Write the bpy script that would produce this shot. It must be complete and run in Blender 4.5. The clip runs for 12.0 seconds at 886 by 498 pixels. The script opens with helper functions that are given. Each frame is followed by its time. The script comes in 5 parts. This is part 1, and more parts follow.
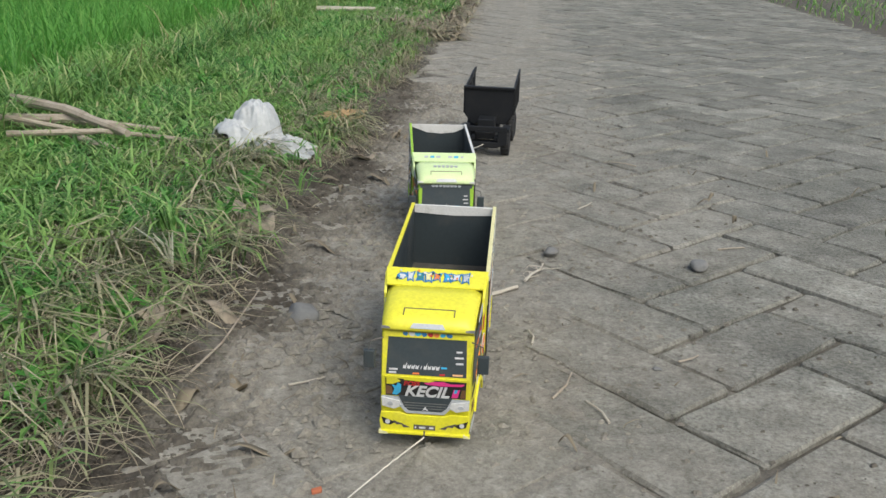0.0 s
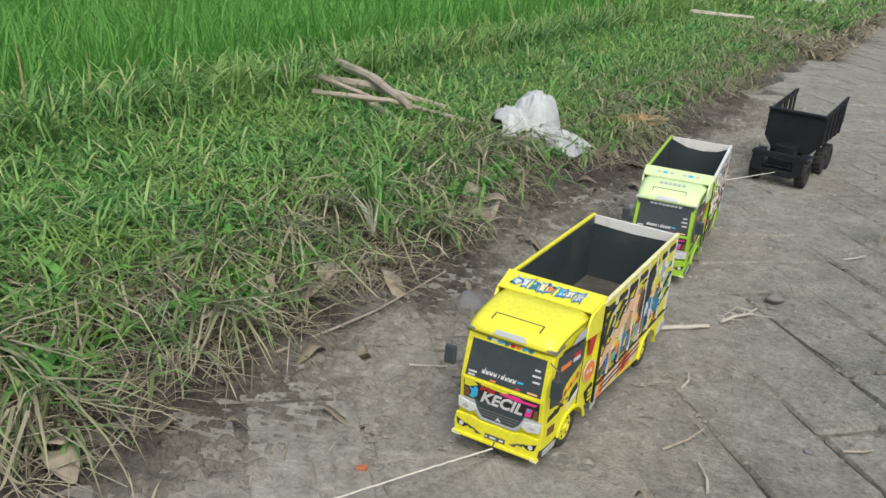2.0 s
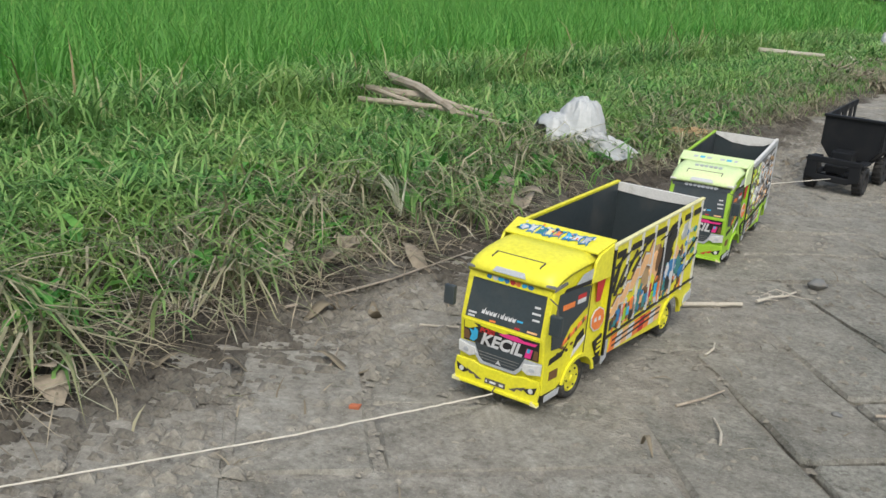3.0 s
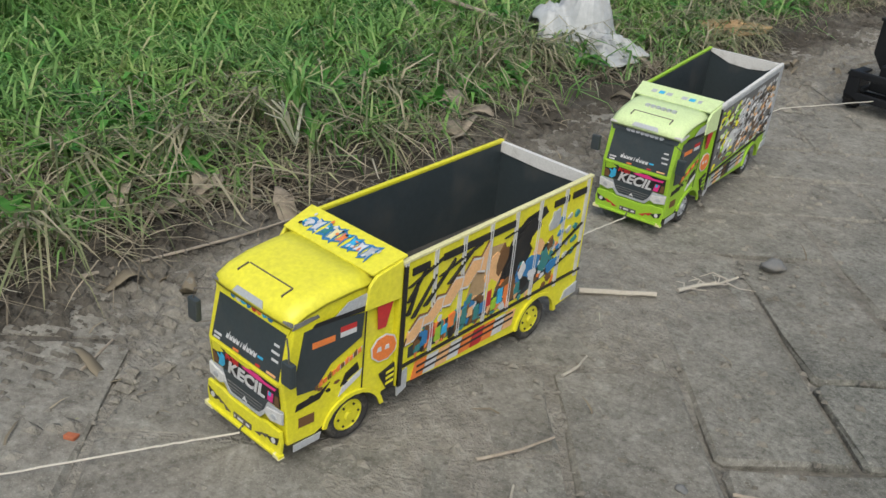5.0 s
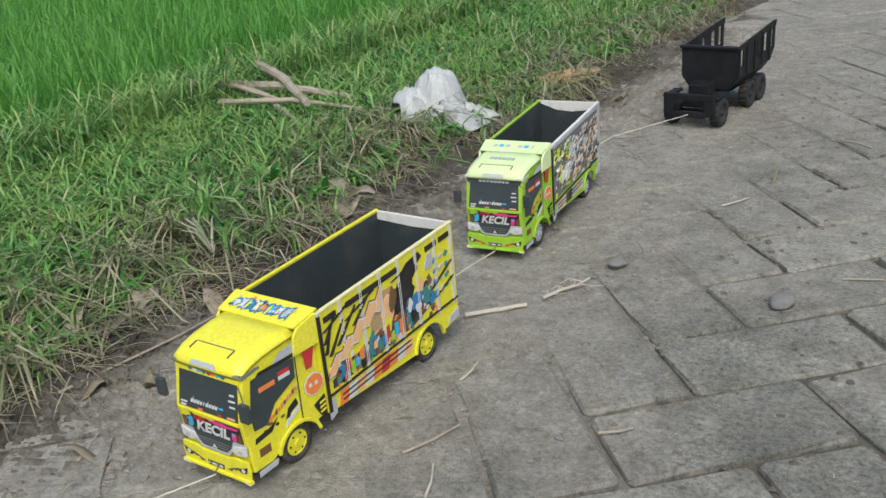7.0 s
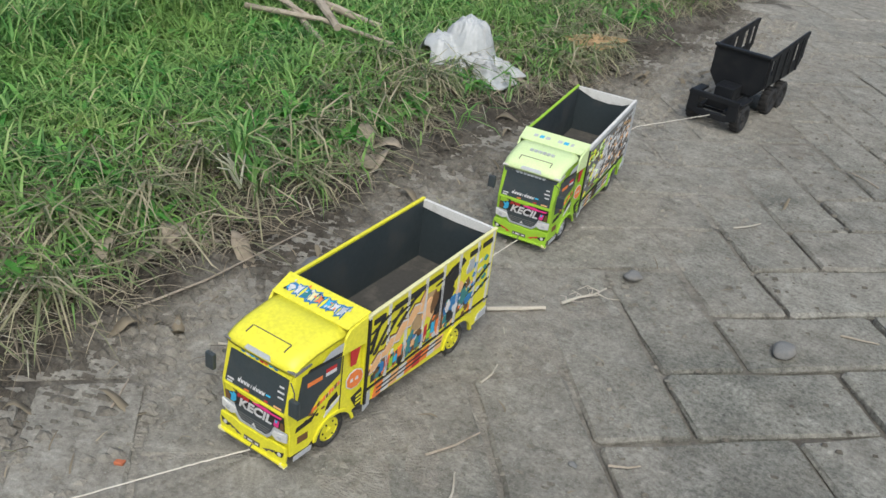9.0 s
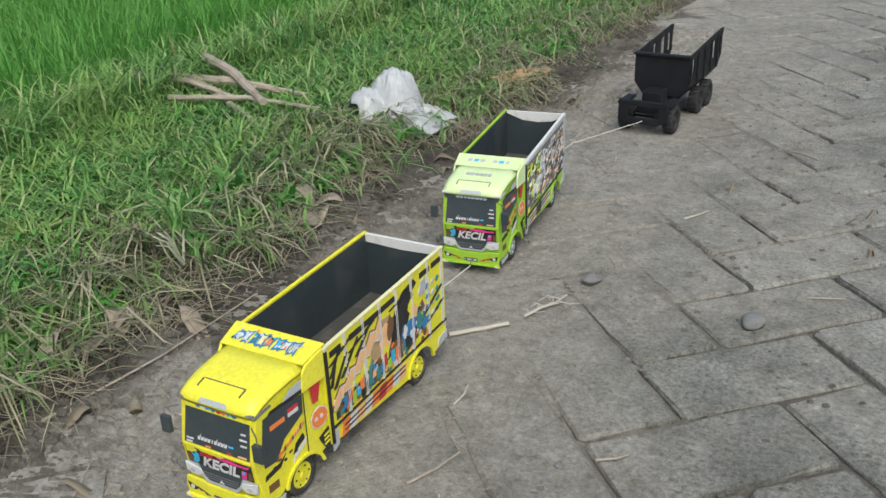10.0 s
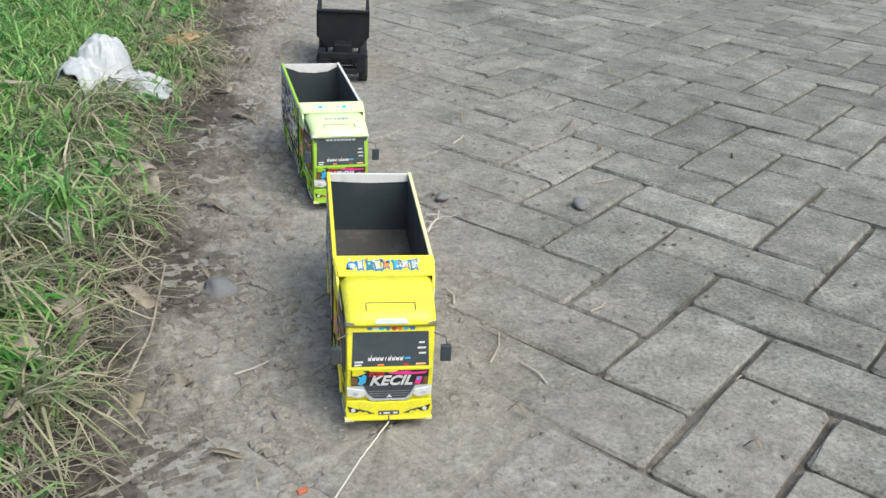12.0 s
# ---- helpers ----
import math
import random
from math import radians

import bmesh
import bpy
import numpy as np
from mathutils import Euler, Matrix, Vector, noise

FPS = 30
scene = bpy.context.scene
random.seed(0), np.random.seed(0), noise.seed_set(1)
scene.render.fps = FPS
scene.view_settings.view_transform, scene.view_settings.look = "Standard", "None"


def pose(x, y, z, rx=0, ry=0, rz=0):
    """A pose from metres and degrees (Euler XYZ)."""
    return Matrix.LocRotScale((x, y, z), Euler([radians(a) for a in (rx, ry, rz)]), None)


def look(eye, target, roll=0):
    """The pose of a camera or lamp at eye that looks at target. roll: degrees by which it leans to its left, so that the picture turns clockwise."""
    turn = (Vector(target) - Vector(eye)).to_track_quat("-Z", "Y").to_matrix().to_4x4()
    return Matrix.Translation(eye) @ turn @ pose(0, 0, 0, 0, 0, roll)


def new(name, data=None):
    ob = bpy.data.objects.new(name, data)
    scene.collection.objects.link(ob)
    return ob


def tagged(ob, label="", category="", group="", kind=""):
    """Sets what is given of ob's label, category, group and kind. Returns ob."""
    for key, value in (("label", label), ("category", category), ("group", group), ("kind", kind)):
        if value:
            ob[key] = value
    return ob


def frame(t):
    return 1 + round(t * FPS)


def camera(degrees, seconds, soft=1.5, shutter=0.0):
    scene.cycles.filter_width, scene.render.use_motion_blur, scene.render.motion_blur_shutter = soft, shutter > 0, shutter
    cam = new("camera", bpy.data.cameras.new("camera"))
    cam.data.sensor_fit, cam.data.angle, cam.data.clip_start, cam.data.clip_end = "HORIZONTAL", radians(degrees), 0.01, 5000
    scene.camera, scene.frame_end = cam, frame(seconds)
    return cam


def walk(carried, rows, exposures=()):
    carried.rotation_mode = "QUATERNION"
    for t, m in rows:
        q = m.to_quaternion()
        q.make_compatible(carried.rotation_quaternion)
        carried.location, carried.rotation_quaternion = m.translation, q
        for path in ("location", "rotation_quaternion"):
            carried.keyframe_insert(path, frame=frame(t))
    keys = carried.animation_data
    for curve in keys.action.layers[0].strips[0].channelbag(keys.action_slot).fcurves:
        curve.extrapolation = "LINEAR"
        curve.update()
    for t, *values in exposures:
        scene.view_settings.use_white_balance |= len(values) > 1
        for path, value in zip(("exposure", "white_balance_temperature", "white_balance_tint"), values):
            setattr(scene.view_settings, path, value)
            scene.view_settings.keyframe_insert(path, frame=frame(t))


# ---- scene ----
cam = camera(51.0, 12.0)
PATH = [
    (0, (0.1, -1.144, 0.684), (-0.037, 0.742, 0.034), 1.8),
    (0.5, (0.233, -1.168, 0.687), (-0.217, 0.667, 0.032), -2.7),
    (1, (0.303, -1.184, 0.631), (-0.279, 0.644, 0.066), -1.3),
    (1.5, (0.302, -1.124, 0.674), (-0.344, 0.648, 0.009), 9.0),
    (2, (0.427, -1.002, 0.694), (-0.46, 0.649, -0.005), 5.2),
    (2.5, (0.563, -0.947, 0.576), (-0.482, 0.669, 0.034), 0.5),
    (3, (0.531, -0.962, 0.54), (-0.522, 0.633, -0.049), 4.4),
    (3.2, (0.63, -0.956, 0.475), (-0.526, 0.594, -0.036), 0.5),
    (4.8, (0.619, -0.507, 0.605), (-0.499, 0.894, -0.282), 8.4),
    (5, (0.643, -0.475, 0.656), (-0.505, 0.876, -0.269), 5.3),
    (5.5, (0.614, -0.596, 0.812), (-0.35, 0.825, -0.213), 7.6),
    (6, (0.643, -0.713, 0.845), (-0.237, 0.808, -0.109), 5.2),
    (6.5, (0.806, -0.675, 0.754), (-0.253, 0.819, -0.05), -5.6),
    (8.5, (0.916, -0.701, 0.748), (-0.181, 0.771, -0.046), -0.4),
    (9, (0.702, -0.727, 0.936), (-0.196, 0.756, -0.061), 7.1),
    (9.5, (0.649, -0.739, 0.99), (-0.166, 0.787, -0.013), 9.6),
    (10, (0.755, -0.719, 0.843), (-0.143, 0.857, 0.002), -2.6),
    (10.5, (0.659, -0.843, 0.845), (-0.119, 0.787, -0.015), -2.0),
    (11, (0.51, -1.026, 0.921), (0.005, 0.592, -0.14), 2.4),
    (11.5, (0.283, -1.085, 0.93), (0.115, 0.613, -0.113), -3.9),
    (12, (-0.123, -1.112, 0.84), (0.178, 0.66, -0.038), 3.8),
]
walk(cam, [(t, look(eye, target, roll)) for t, eye, target, roll in PATH], [(0, 0.45, 6050, 4), (2.5, 0.52, 6050, 4), (5.0, 0.22, 6050, 4), (5.5, 0.24, 6050, 4), (6.0, 0.38, 6050, 4), (6.5, 0.46, 5900, 4), (9.0, 0.44, 5900, 4), (10.5, 0.52, 5900, 4), (11.5, 0.78, 5850, 4), (12, 0.88, 5850, 4)])

# ---- world and light: a bright overcast day ----
world = bpy.data.worlds.new("overcast_sky")
scene.world = world
world.use_nodes = True
wn = world.node_tree
sky = wn.nodes.new("ShaderNodeTexSky")
sky.sky_type = "NISHITA"
sky.sun_disc = False
sky.sun_elevation = radians(52)
sky.sun_rotation = radians(141)
sky.dust_density = 6.0
sky.air_density = 1.0
sky.ozone_density = 0.5
wn.nodes["Background"].inputs[1].default_value = 0.115
wn.links.new(sky.outputs[0], wn.nodes["Background"].inputs[0])
sun = new("sun", bpy.data.lights.new("sun", "SUN"))
sun.data.energy = 0.95
sun.data.angle = radians(55)
sun.data.color = (1.0, 0.96, 0.9)
sun.matrix_world = look((2.6, -3.2, 6.5), (0, 0, 0))


# ---- materials ----
def nodes_of(name, rough=0.7, metal=0.0, spec=0.5):
    m = bpy.data.materials.new(name)
    m.use_nodes = True
    nt = m.node_tree
    b = nt.nodes["Principled BSDF"]
    b.inputs["Roughness"].default_value = rough
    b.inputs["Metallic"].default_value = metal
    b.inputs["Specular IOR Level"].default_value = spec
    return m, nt, b


def ramp(nt, fac, stops):
    r = nt.nodes.new("ShaderNodeValToRGB")
    while len(r.color_ramp.elements) < len(stops):
        r.color_ramp.elements.new(0.5)
    for e, (p, c) in zip(r.color_ramp.elements, stops):
        e.position, e.color = p, (*c, 1)
    nt.links.new(fac, r.inputs[0])
    return r.outputs[0]


def noise_fac(nt, vec, scale, detail=4.0, rough=0.6):
    n = nt.nodes.new("ShaderNodeTexNoise")
    n.inputs["Scale"].default_value = scale
    n.inputs["Detail"].default_value = detail
    n.inputs["Roughness"].default_value = rough
    nt.links.new(vec, n.inputs["Vector"])
    return n.outputs[0]


def mix_rgb(nt, fac, a, b, mode="MIX"):
    x = nt.nodes.new("ShaderNodeMix")
    x.data_type, x.blend_type = "RGBA", mode
    for sock, v in ((x.inputs[0], fac), (x.inputs[6], a), (x.inputs[7], b)):
        if isinstance(v, (int, float)):
            sock.default_value = v
        elif isinstance(v, tuple):
            sock.default_value = (*v, 1)
        else:
            nt.links.new(v, sock)
    return x.outputs[2]


def bump(nt, b, height, strength, dist=0.002):
    n = nt.nodes.new("ShaderNodeBump")
    n.inputs["Strength"].default_value = strength
    n.inputs["Distance"].default_value = dist
    nt.links.new(height, n.inputs["Height"])
    nt.links.new(n.outputs[0], b.inputs["Normal"])


def position(nt):
    return nt.nodes.new("ShaderNodeNewGeometry").outputs["Position"]


def obj_coord(nt):
    return nt.nodes.new("ShaderNodeTexCoord").outputs["Object"]


def worn(name, colour, rough=0.5, metal=0.0, dirt=(0.16, 0.13, 0.09), amount=0.35, scale=40.0, spec=0.5):
    """Painted card or plastic, with dusty scuffs."""
    m, nt, b = nodes_of(name, rough, metal, spec)
    v = obj_coord(nt)
    big = noise_fac(nt, v, scale, 5.0, 0.7)
    fine = noise_fac(nt, v, scale * 9, 3.0)
    mask = ramp(nt, big, [(0.5, (0, 0, 0)), (0.75, (amount,) * 3)])
    shade = ramp(nt, fine, [(0.3, tuple(c * 0.88 for c in colour)), (0.7, tuple(min(1, c * 1.06) for c in colour))])
    nt.links.new(mix_rgb(nt, mask, shade, dirt), b.inputs["Base Color"])
    nt.links.new(ramp(nt, big, [(0.35, (rough,) * 3), (0.75, (min(1, rough + 0.3),) * 3)]), b.inputs["Roughness"])
    bump(nt, b, big, 0.25, 0.001)
    return m


def leafy(name, stops, rough=0.55, through_light=0.35, patch=None):
    """Blades: one colour an island, with a little light coming through."""
    m, nt, b = nodes_of(name, rough, 0, 0.35)
    geo = nt.nodes.new("ShaderNodeNewGeometry")
    col = ramp(nt, geo.outputs["Random Per Island"], stops)
    if patch:
        f = ramp(nt, noise_fac(nt, geo.outputs["Position"], patch[0], 3.0), [(0.42, (0, 0, 0)), (0.68, (patch[2],) * 3)])
        col = mix_rgb(nt, f, col, patch[1])
    nt.links.new(col, b.inputs["Base Color"])
    t = nt.nodes.new("ShaderNodeBsdfTranslucent")
    nt.links.new(col, t.inputs[0])
    mx = nt.nodes.new("ShaderNodeMixShader")
    mx.inputs[0].default_value = through_light
    nt.links.new(b.outputs[0], mx.inputs[1])
    nt.links.new(t.outputs[0], mx.inputs[2])
    nt.links.new(mx.outputs[0], nt.nodes["Material Output"].inputs[0])
    return m


# dry trodden earth, shared by the soil and the dust on the paving
EARTH = [(0.28, (0.115, 0.105, 0.089)), (0.42, (0.230, 0.214, 0.182)), (0.58, (0.302, 0.284, 0.244)), (0.76, (0.41, 0.392, 0.338))]


def soil_material():
    m, nt, b = nodes_of("damp_soil", 0.9, 0, 0.25)
    p = position(nt)
    big = noise_fac(nt, p, 3.0, 6.0, 0.65)
    mid = noise_fac(nt, p, 28.0, 6.0, 0.7)
    fine = noise_fac(nt, p, 220.0, 3.0)
    sep = nt.nodes.new("ShaderNodeSeparateXYZ")
    nt.links.new(p, sep.inputs[0])
    add = nt.nodes.new("ShaderNodeMath")
    add.operation = "MULTIPLY_ADD"
    nt.links.new(big, add.inputs[0])
    add.inputs[1].default_value = 0.81
    nt.links.new(sep.outputs[0], add.inputs[2])
    dry = ramp(nt, noise_fac(nt, p, 34.0, 8.0, 0.74), EARTH)
    wet = ramp(nt, mid, [(0.3, (0.050, 0.044, 0.036)), (0.7, (0.105, 0.093, 0.076))])
    a = mix_rgb(nt, ramp(nt, add.outputs[0], [(0.0, (0, 0, 0)), (0.20, (1, 1, 1)), (0.50, (1, 1, 1)), (1.0, (0.22, 0.22, 0.22))]), wet, dry)
    c = ramp(nt, mid, [(0.3, (0.88, 0.88, 0.88)), (0.7, (1.10, 1.10, 1.10))])
    d = ramp(nt, fine, [(0.35, (0.85, 0.85, 0.85)), (0.7, (1.15, 1.14, 1.12))])
    nt.links.new(mix_rgb(nt, 1.0, mix_rgb(nt, 1.0, a, c, "MULTIPLY"), d, "MULTIPLY"), b.inputs["Base Color"])
    bump(nt, b, mix_rgb(nt, 0.35, mid, fine), 1.0, 0.012)
    return m


def paver_material():
    m, nt, b = nodes_of("weathered_concrete", 0.85, 0, 0.3)
    p = position(nt)
    info = nt.nodes.new("ShaderNodeObjectInfo")
    geo = nt.nodes.new("ShaderNodeNewGeometry")
    add = nt.nodes.new("ShaderNodeMath")
    add.operation = "ADD"
    nt.links.new(info.outputs["Random"], add.inputs[0])
    nt.links.new(geo.outputs["Random Per Island"], add.inputs[1])
    fr = nt.nodes.new("ShaderNodeMath")
    fr.operation = "FRACT"
    nt.links.new(add.outputs[0], fr.inputs[0])
    base = ramp(nt, fr.outputs[0], [(0.0, (0.168, 0.166, 0.150)), (0.35, (0.228, 0.226, 0.204)), (0.7, (0.202, 0.199, 0.178)), (1.0, (0.272, 0.269, 0.243))])
    blot = noise_fac(nt, p, 9.0, 6.0, 0.7)
    grit = noise_fac(nt, p, 120.0, 6.0, 0.8)
    stain = noise_fac(nt, p, 2.2, 5.0, 0.6)
    speck = noise_fac(nt, p, 420.0, 2.0)
    dust = noise_fac(nt, p, 2.6, 6.0, 0.65)
    sep = nt.nodes.new("ShaderNodeSeparateXYZ")
    nt.links.new(p, sep.inputs[0])
    mud = nt.nodes.new("ShaderNodeMath")
    mud.operation = "MULTIPLY_ADD"
    nt.links.new(sep.outputs[0], mud.inputs[0])
    mud.inputs[1].default_value = -0.36
    nt.links.new(dust, mud.inputs[2])
    lumps = noise_fac(nt, p, 34.0, 8.0, 0.74)
    col = mix_rgb(nt, 1.0, base, ramp(nt, blot, [(0.3, (0.60, 0.60, 0.60)), (0.7, (1.22, 1.21, 1.2))]), "MULTIPLY")
    col = mix_rgb(nt, 1.0, col, ramp(nt, grit, [(0.30, (0.48, 0.48, 0.48)), (0.5, (1.0, 1.0, 1.0)), (0.72, (1.42, 1.42, 1.42))]), "MULTIPLY")
    col = mix_rgb(nt, 1.0, col, ramp(nt, stain, [(0.35, (0.82, 0.83, 0.80)), (0.65, (1.12, 1.11, 1.08))]), "MULTIPLY")
    earth = ramp(nt, lumps, EARTH)
    col = mix_rgb(nt, ramp(nt, mud.outputs[0], [(0.22, (0, 0, 0)), (0.40, (0.55, 0.55, 0.55)), (0.66, (0.95, 0.95, 0.95))]), col, earth)
    col = mix_rgb(nt, 1.0, col, ramp(nt, grit, [(0.34, (0.78, 0.77, 0.75)), (0.5, (1.0, 1.0, 1.0)), (0.66, (1.16, 1.16, 1.15))]), "MULTIPLY")
    pits = noise_fac(nt, p, 52.0, 3.0, 0.6)
    col = mix_rgb(nt, 1.0, col, ramp(nt, pits, [(0.28, (0.70, 0.69, 0.67)), (0.40, (1.0, 1.0, 1.0)), (0.62, (1.0, 1.0, 1.0)), (0.74, (1.22, 1.21, 1.2))]), "MULTIPLY")
    col = mix_rgb(nt, 1.0, col, ramp(nt, noise_fac(nt, p, 13.0, 5.0, 0.65), [(0.32, (0.78, 0.77, 0.75)), (0.66, (1.13, 1.13, 1.13))]), "MULTIPLY")
    col = mix_rgb(nt, ramp(nt, speck, [(0.62, (0, 0, 0)), (0.74, (0.55, 0.55, 0.55))]), col, (0.5, 0.48, 0.44))
    col = mix_rgb(nt, ramp(nt, noise_fac(nt, p, 300.0, 3.0, 0.7), [(0.26, (0.45, 0.45, 0.45)), (0.36, (0, 0, 0))]), col, (0.075, 0.07, 0.06))
    nt.links.new(col, b.inputs["Base Color"])
    bump(nt, b, mix_rgb(nt, 0.78, grit, lumps), 0.8, 0.008)
    return m


# dark glass, its base colour lifted to bluish grey for reflected sky
def glossy_dark(name, colour=(0.040, 0.052, 0.058), rough=0.28):
    return worn(name, colour, rough, 0, (0.12, 0.11, 0.09), 0.3, 25.0)


M = {
    "soil": soil_material(),
    "paver": paver_material(),
    # lighter copy of yellow: sheen on roof and header is in the colour
    "yellow_sheen": worn("yellow_sheen_card", (0.79, 0.735, 0.045), 0.30, amount=0.14, dirt=(0.55, 0.47, 0.14), scale=18.0),
    "yellow": worn("yellow_card", (0.755, 0.700, 0.026), 0.32, amount=0.38, dirt=(0.48, 0.40, 0.10), scale=26.0),
    "lime": worn("lime_card", (0.33, 0.55, 0.032), 0.42, amount=0.2),
    "cream": worn("worn_cream_edge", (0.72, 0.68, 0.36), 0.55, amount=0.6, dirt=(0.5, 0.45, 0.2), scale=40.0),
    # lime paled to hold the roof and header's white glare; also light print
    "pale_glare_lime": worn("pale_glare_lime_card", (0.66, 0.79, 0.40), 0.4, amount=0.15),
    "inner": worn("dark_grey_card", (0.036, 0.047, 0.052), 0.42, amount=0.40, dirt=(0.10, 0.09, 0.075), scale=14.0),
    "white": worn("white_card", (0.68, 0.67, 0.64), 0.5, amount=0.4),
    "silver": worn("silver_print", (0.50, 0.52, 0.54), 0.35, 0.2, amount=0.4),
    "screen": glossy_dark("dark_windscreen"),
    "black": worn("black_print", (0.015, 0.015, 0.016), 0.4, amount=0.2),
    "orange": worn("orange_print", (0.78, 0.22, 0.05), 0.45, amount=0.2),
    "peach": worn("peach_print", (0.80, 0.47, 0.22), 0.45, amount=0.2),
    "red": worn("red_print", (0.50, 0.03, 0.03), 0.45, amount=0.2),
    "pink": worn("pink_print", (0.75, 0.04, 0.25), 0.45, amount=0.1),
    "blue": worn("blue_print", (0.04, 0.19, 0.42), 0.45, amount=0.2),
    "cyan": worn("cyan_print", (0.06, 0.42, 0.70), 0.45, amount=0.1),
    "teal": worn("teal_print", (0.05, 0.22, 0.22), 0.45, amount=0.2),
    "brown": worn("brown_print", (0.16, 0.08, 0.03), 0.5, amount=0.2),
    "letter": worn("white_letter", (0.64, 0.64, 0.64), 0.45, amount=0.3),
    "lamp_glass": worn("lamp_print", (0.62, 0.62, 0.60), 0.25, amount=0.2),
    "dark_tyre": worn("black_plastic_tyre", (0.018, 0.018, 0.019), 0.7, amount=0.35, dirt=(0.14, 0.125, 0.10), scale=50.0),
    "tyre": worn("black_rubber", (0.032, 0.031, 0.030), 0.8, amount=0.6, dirt=(0.24, 0.22, 0.18), scale=60.0),
    "black_plastic": worn("black_plastic", (0.010, 0.011, 0.013), 0.45, amount=0.10, dirt=(0.10, 0.09, 0.075), scale=22.0, spec=0.3),
    "load_floor": worn("dusty_load_floor", (0.055, 0.052, 0.046), 0.85, amount=0.9, dirt=(0.15, 0.135, 0.11), scale=16.0),
    "string": worn("cotton_string", (0.62, 0.58, 0.50), 0.9, amount=0.3, scale=90.0),
    "tape": worn("grey_tape", (0.16, 0.16, 0.155), 0.6, amount=0.5, dirt=(0.4, 0.38, 0.33), scale=50.0),
    "wire": worn("wire", (0.10, 0.09, 0.08), 0.5),
    "bag": worn("white_plastic_film", (0.44, 0.455, 0.46), 0.36, amount=0.8, dirt=(0.38, 0.35, 0.30), scale=9.0),
    "bark": worn("dry_stick", (0.36, 0.31, 0.245), 0.85, amount=0.7, dirt=(0.16, 0.12, 0.08), scale=18.0),
    "husk": worn("dry_banana_stem", (0.42, 0.29, 0.15), 0.8, amount=0.7, dirt=(0.18, 0.11, 0.06), scale=24.0),
    "dry_sheath": worn("dry_sheath", (0.33, 0.28, 0.21), 0.85, amount=0.8, dirt=(0.14, 0.115, 0.085), scale=30.0),
    "pale_wood": worn("pale_wood", (0.46, 0.42, 0.35), 0.8, amount=0.5, dirt=(0.25, 0.2, 0.14)),
    "stone": worn("grey_stone", (0.17, 0.17, 0.165), 0.75, amount=0.7, dirt=(0.22, 0.19, 0.15), scale=20.0),
    "brick": worn("red_brick", (0.42, 0.13, 0.06), 0.85, amount=0.5, scale=60.0),
    "root_white": worn("pale_stems", (0.62, 0.62, 0.48), 0.6, amount=0.3),
    "trunk": worn("tree_bark", (0.14, 0.11, 0.08), 0.9, amount=0.8, dirt=(0.07, 0.055, 0.04), scale=3.0),
    "grass": leafy("verge_grass", [(0.0, (0.050, 0.135, 0.035)), (0.3, (0.110, 0.255, 0.062)), (0.62, (0.190, 0.385, 0.100)), (0.88, (0.32, 0.48, 0.165)), (0.95, (0.42, 0.48, 0.21)), (1.0, (0.56, 0.50, 0.32))], patch=(3.5, (0.32, 0.44, 0.11), 0.5)),
    "seed_head": leafy("brown_seed_heads", [(0.0, (0.18, 0.17, 0.07)), (0.5, (0.28, 0.22, 0.11)), (1.0, (0.36, 0.31, 0.17))], 0.7, 0.2),
    "droop": leafy("drooping_grass", [(0.0, (0.085, 0.110, 0.045)), (0.35, (0.18, 0.215, 0.095)), (0.6, (0.30, 0.29, 0.16)), (1.0, (0.48, 0.42, 0.29))], 0.6, 0.2),
    "straw": leafy("dry_straw", [(0.0, (0.12, 0.10, 0.07)), (0.4, (0.26, 0.22, 0.155)), (0.75, (0.41, 0.355, 0.255)), (0.92, (0.21, 0.24, 0.11)), (1.0, (0.50, 0.47, 0.38))], 0.75, 0.15),
    "weed": leafy("broad_weed", [(0.0, (0.06, 0.20, 0.035)), (0.6, (0.13, 0.36, 0.065)), (1.0, (0.24, 0.48, 0.11))]),
    "rice": leafy("rice_leaves", [(0.0, (0.085, 0.27, 0.040)), (0.5, (0.125, 0.35, 0.055)), (0.85, (0.18, 0.43, 0.075)), (1.0, (0.30, 0.46, 0.12))], 0.5, 0.45, patch=(0.9, (0.20, 0.42, 0.085), 0.5)),
    "crown": leafy("tree_leaves", [(0.0, (0.025, 0.06, 0.012)), (0.6, (0.045, 0.11, 0.02)), (1.0, (0.08, 0.16, 0.035))]),
}


# ---- mesh helpers ----
def part(name, bm, material, parent=None, label="", smooth=False):
    """Link a bmesh as one mesh object under a thing or part."""
    me = bpy.data.meshes.new(name)
    bmesh.ops.recalc_face_normals(bm, faces=bm.faces)
    for f in bm.faces:
        f.smooth = smooth
    bm.to_mesh(me)
    bm.free()
    me.materials.append(M[material])
    ob = new(name, me)
    ob.parent = parent
    if label:
        ob["label"] = label
    return ob


def root(name, m, label, category, group="", kind=""):
    ob = new(name)
    ob.empty_display_size = 0.05
    ob.matrix_world = m
    return tagged(ob, label, category, group, kind)


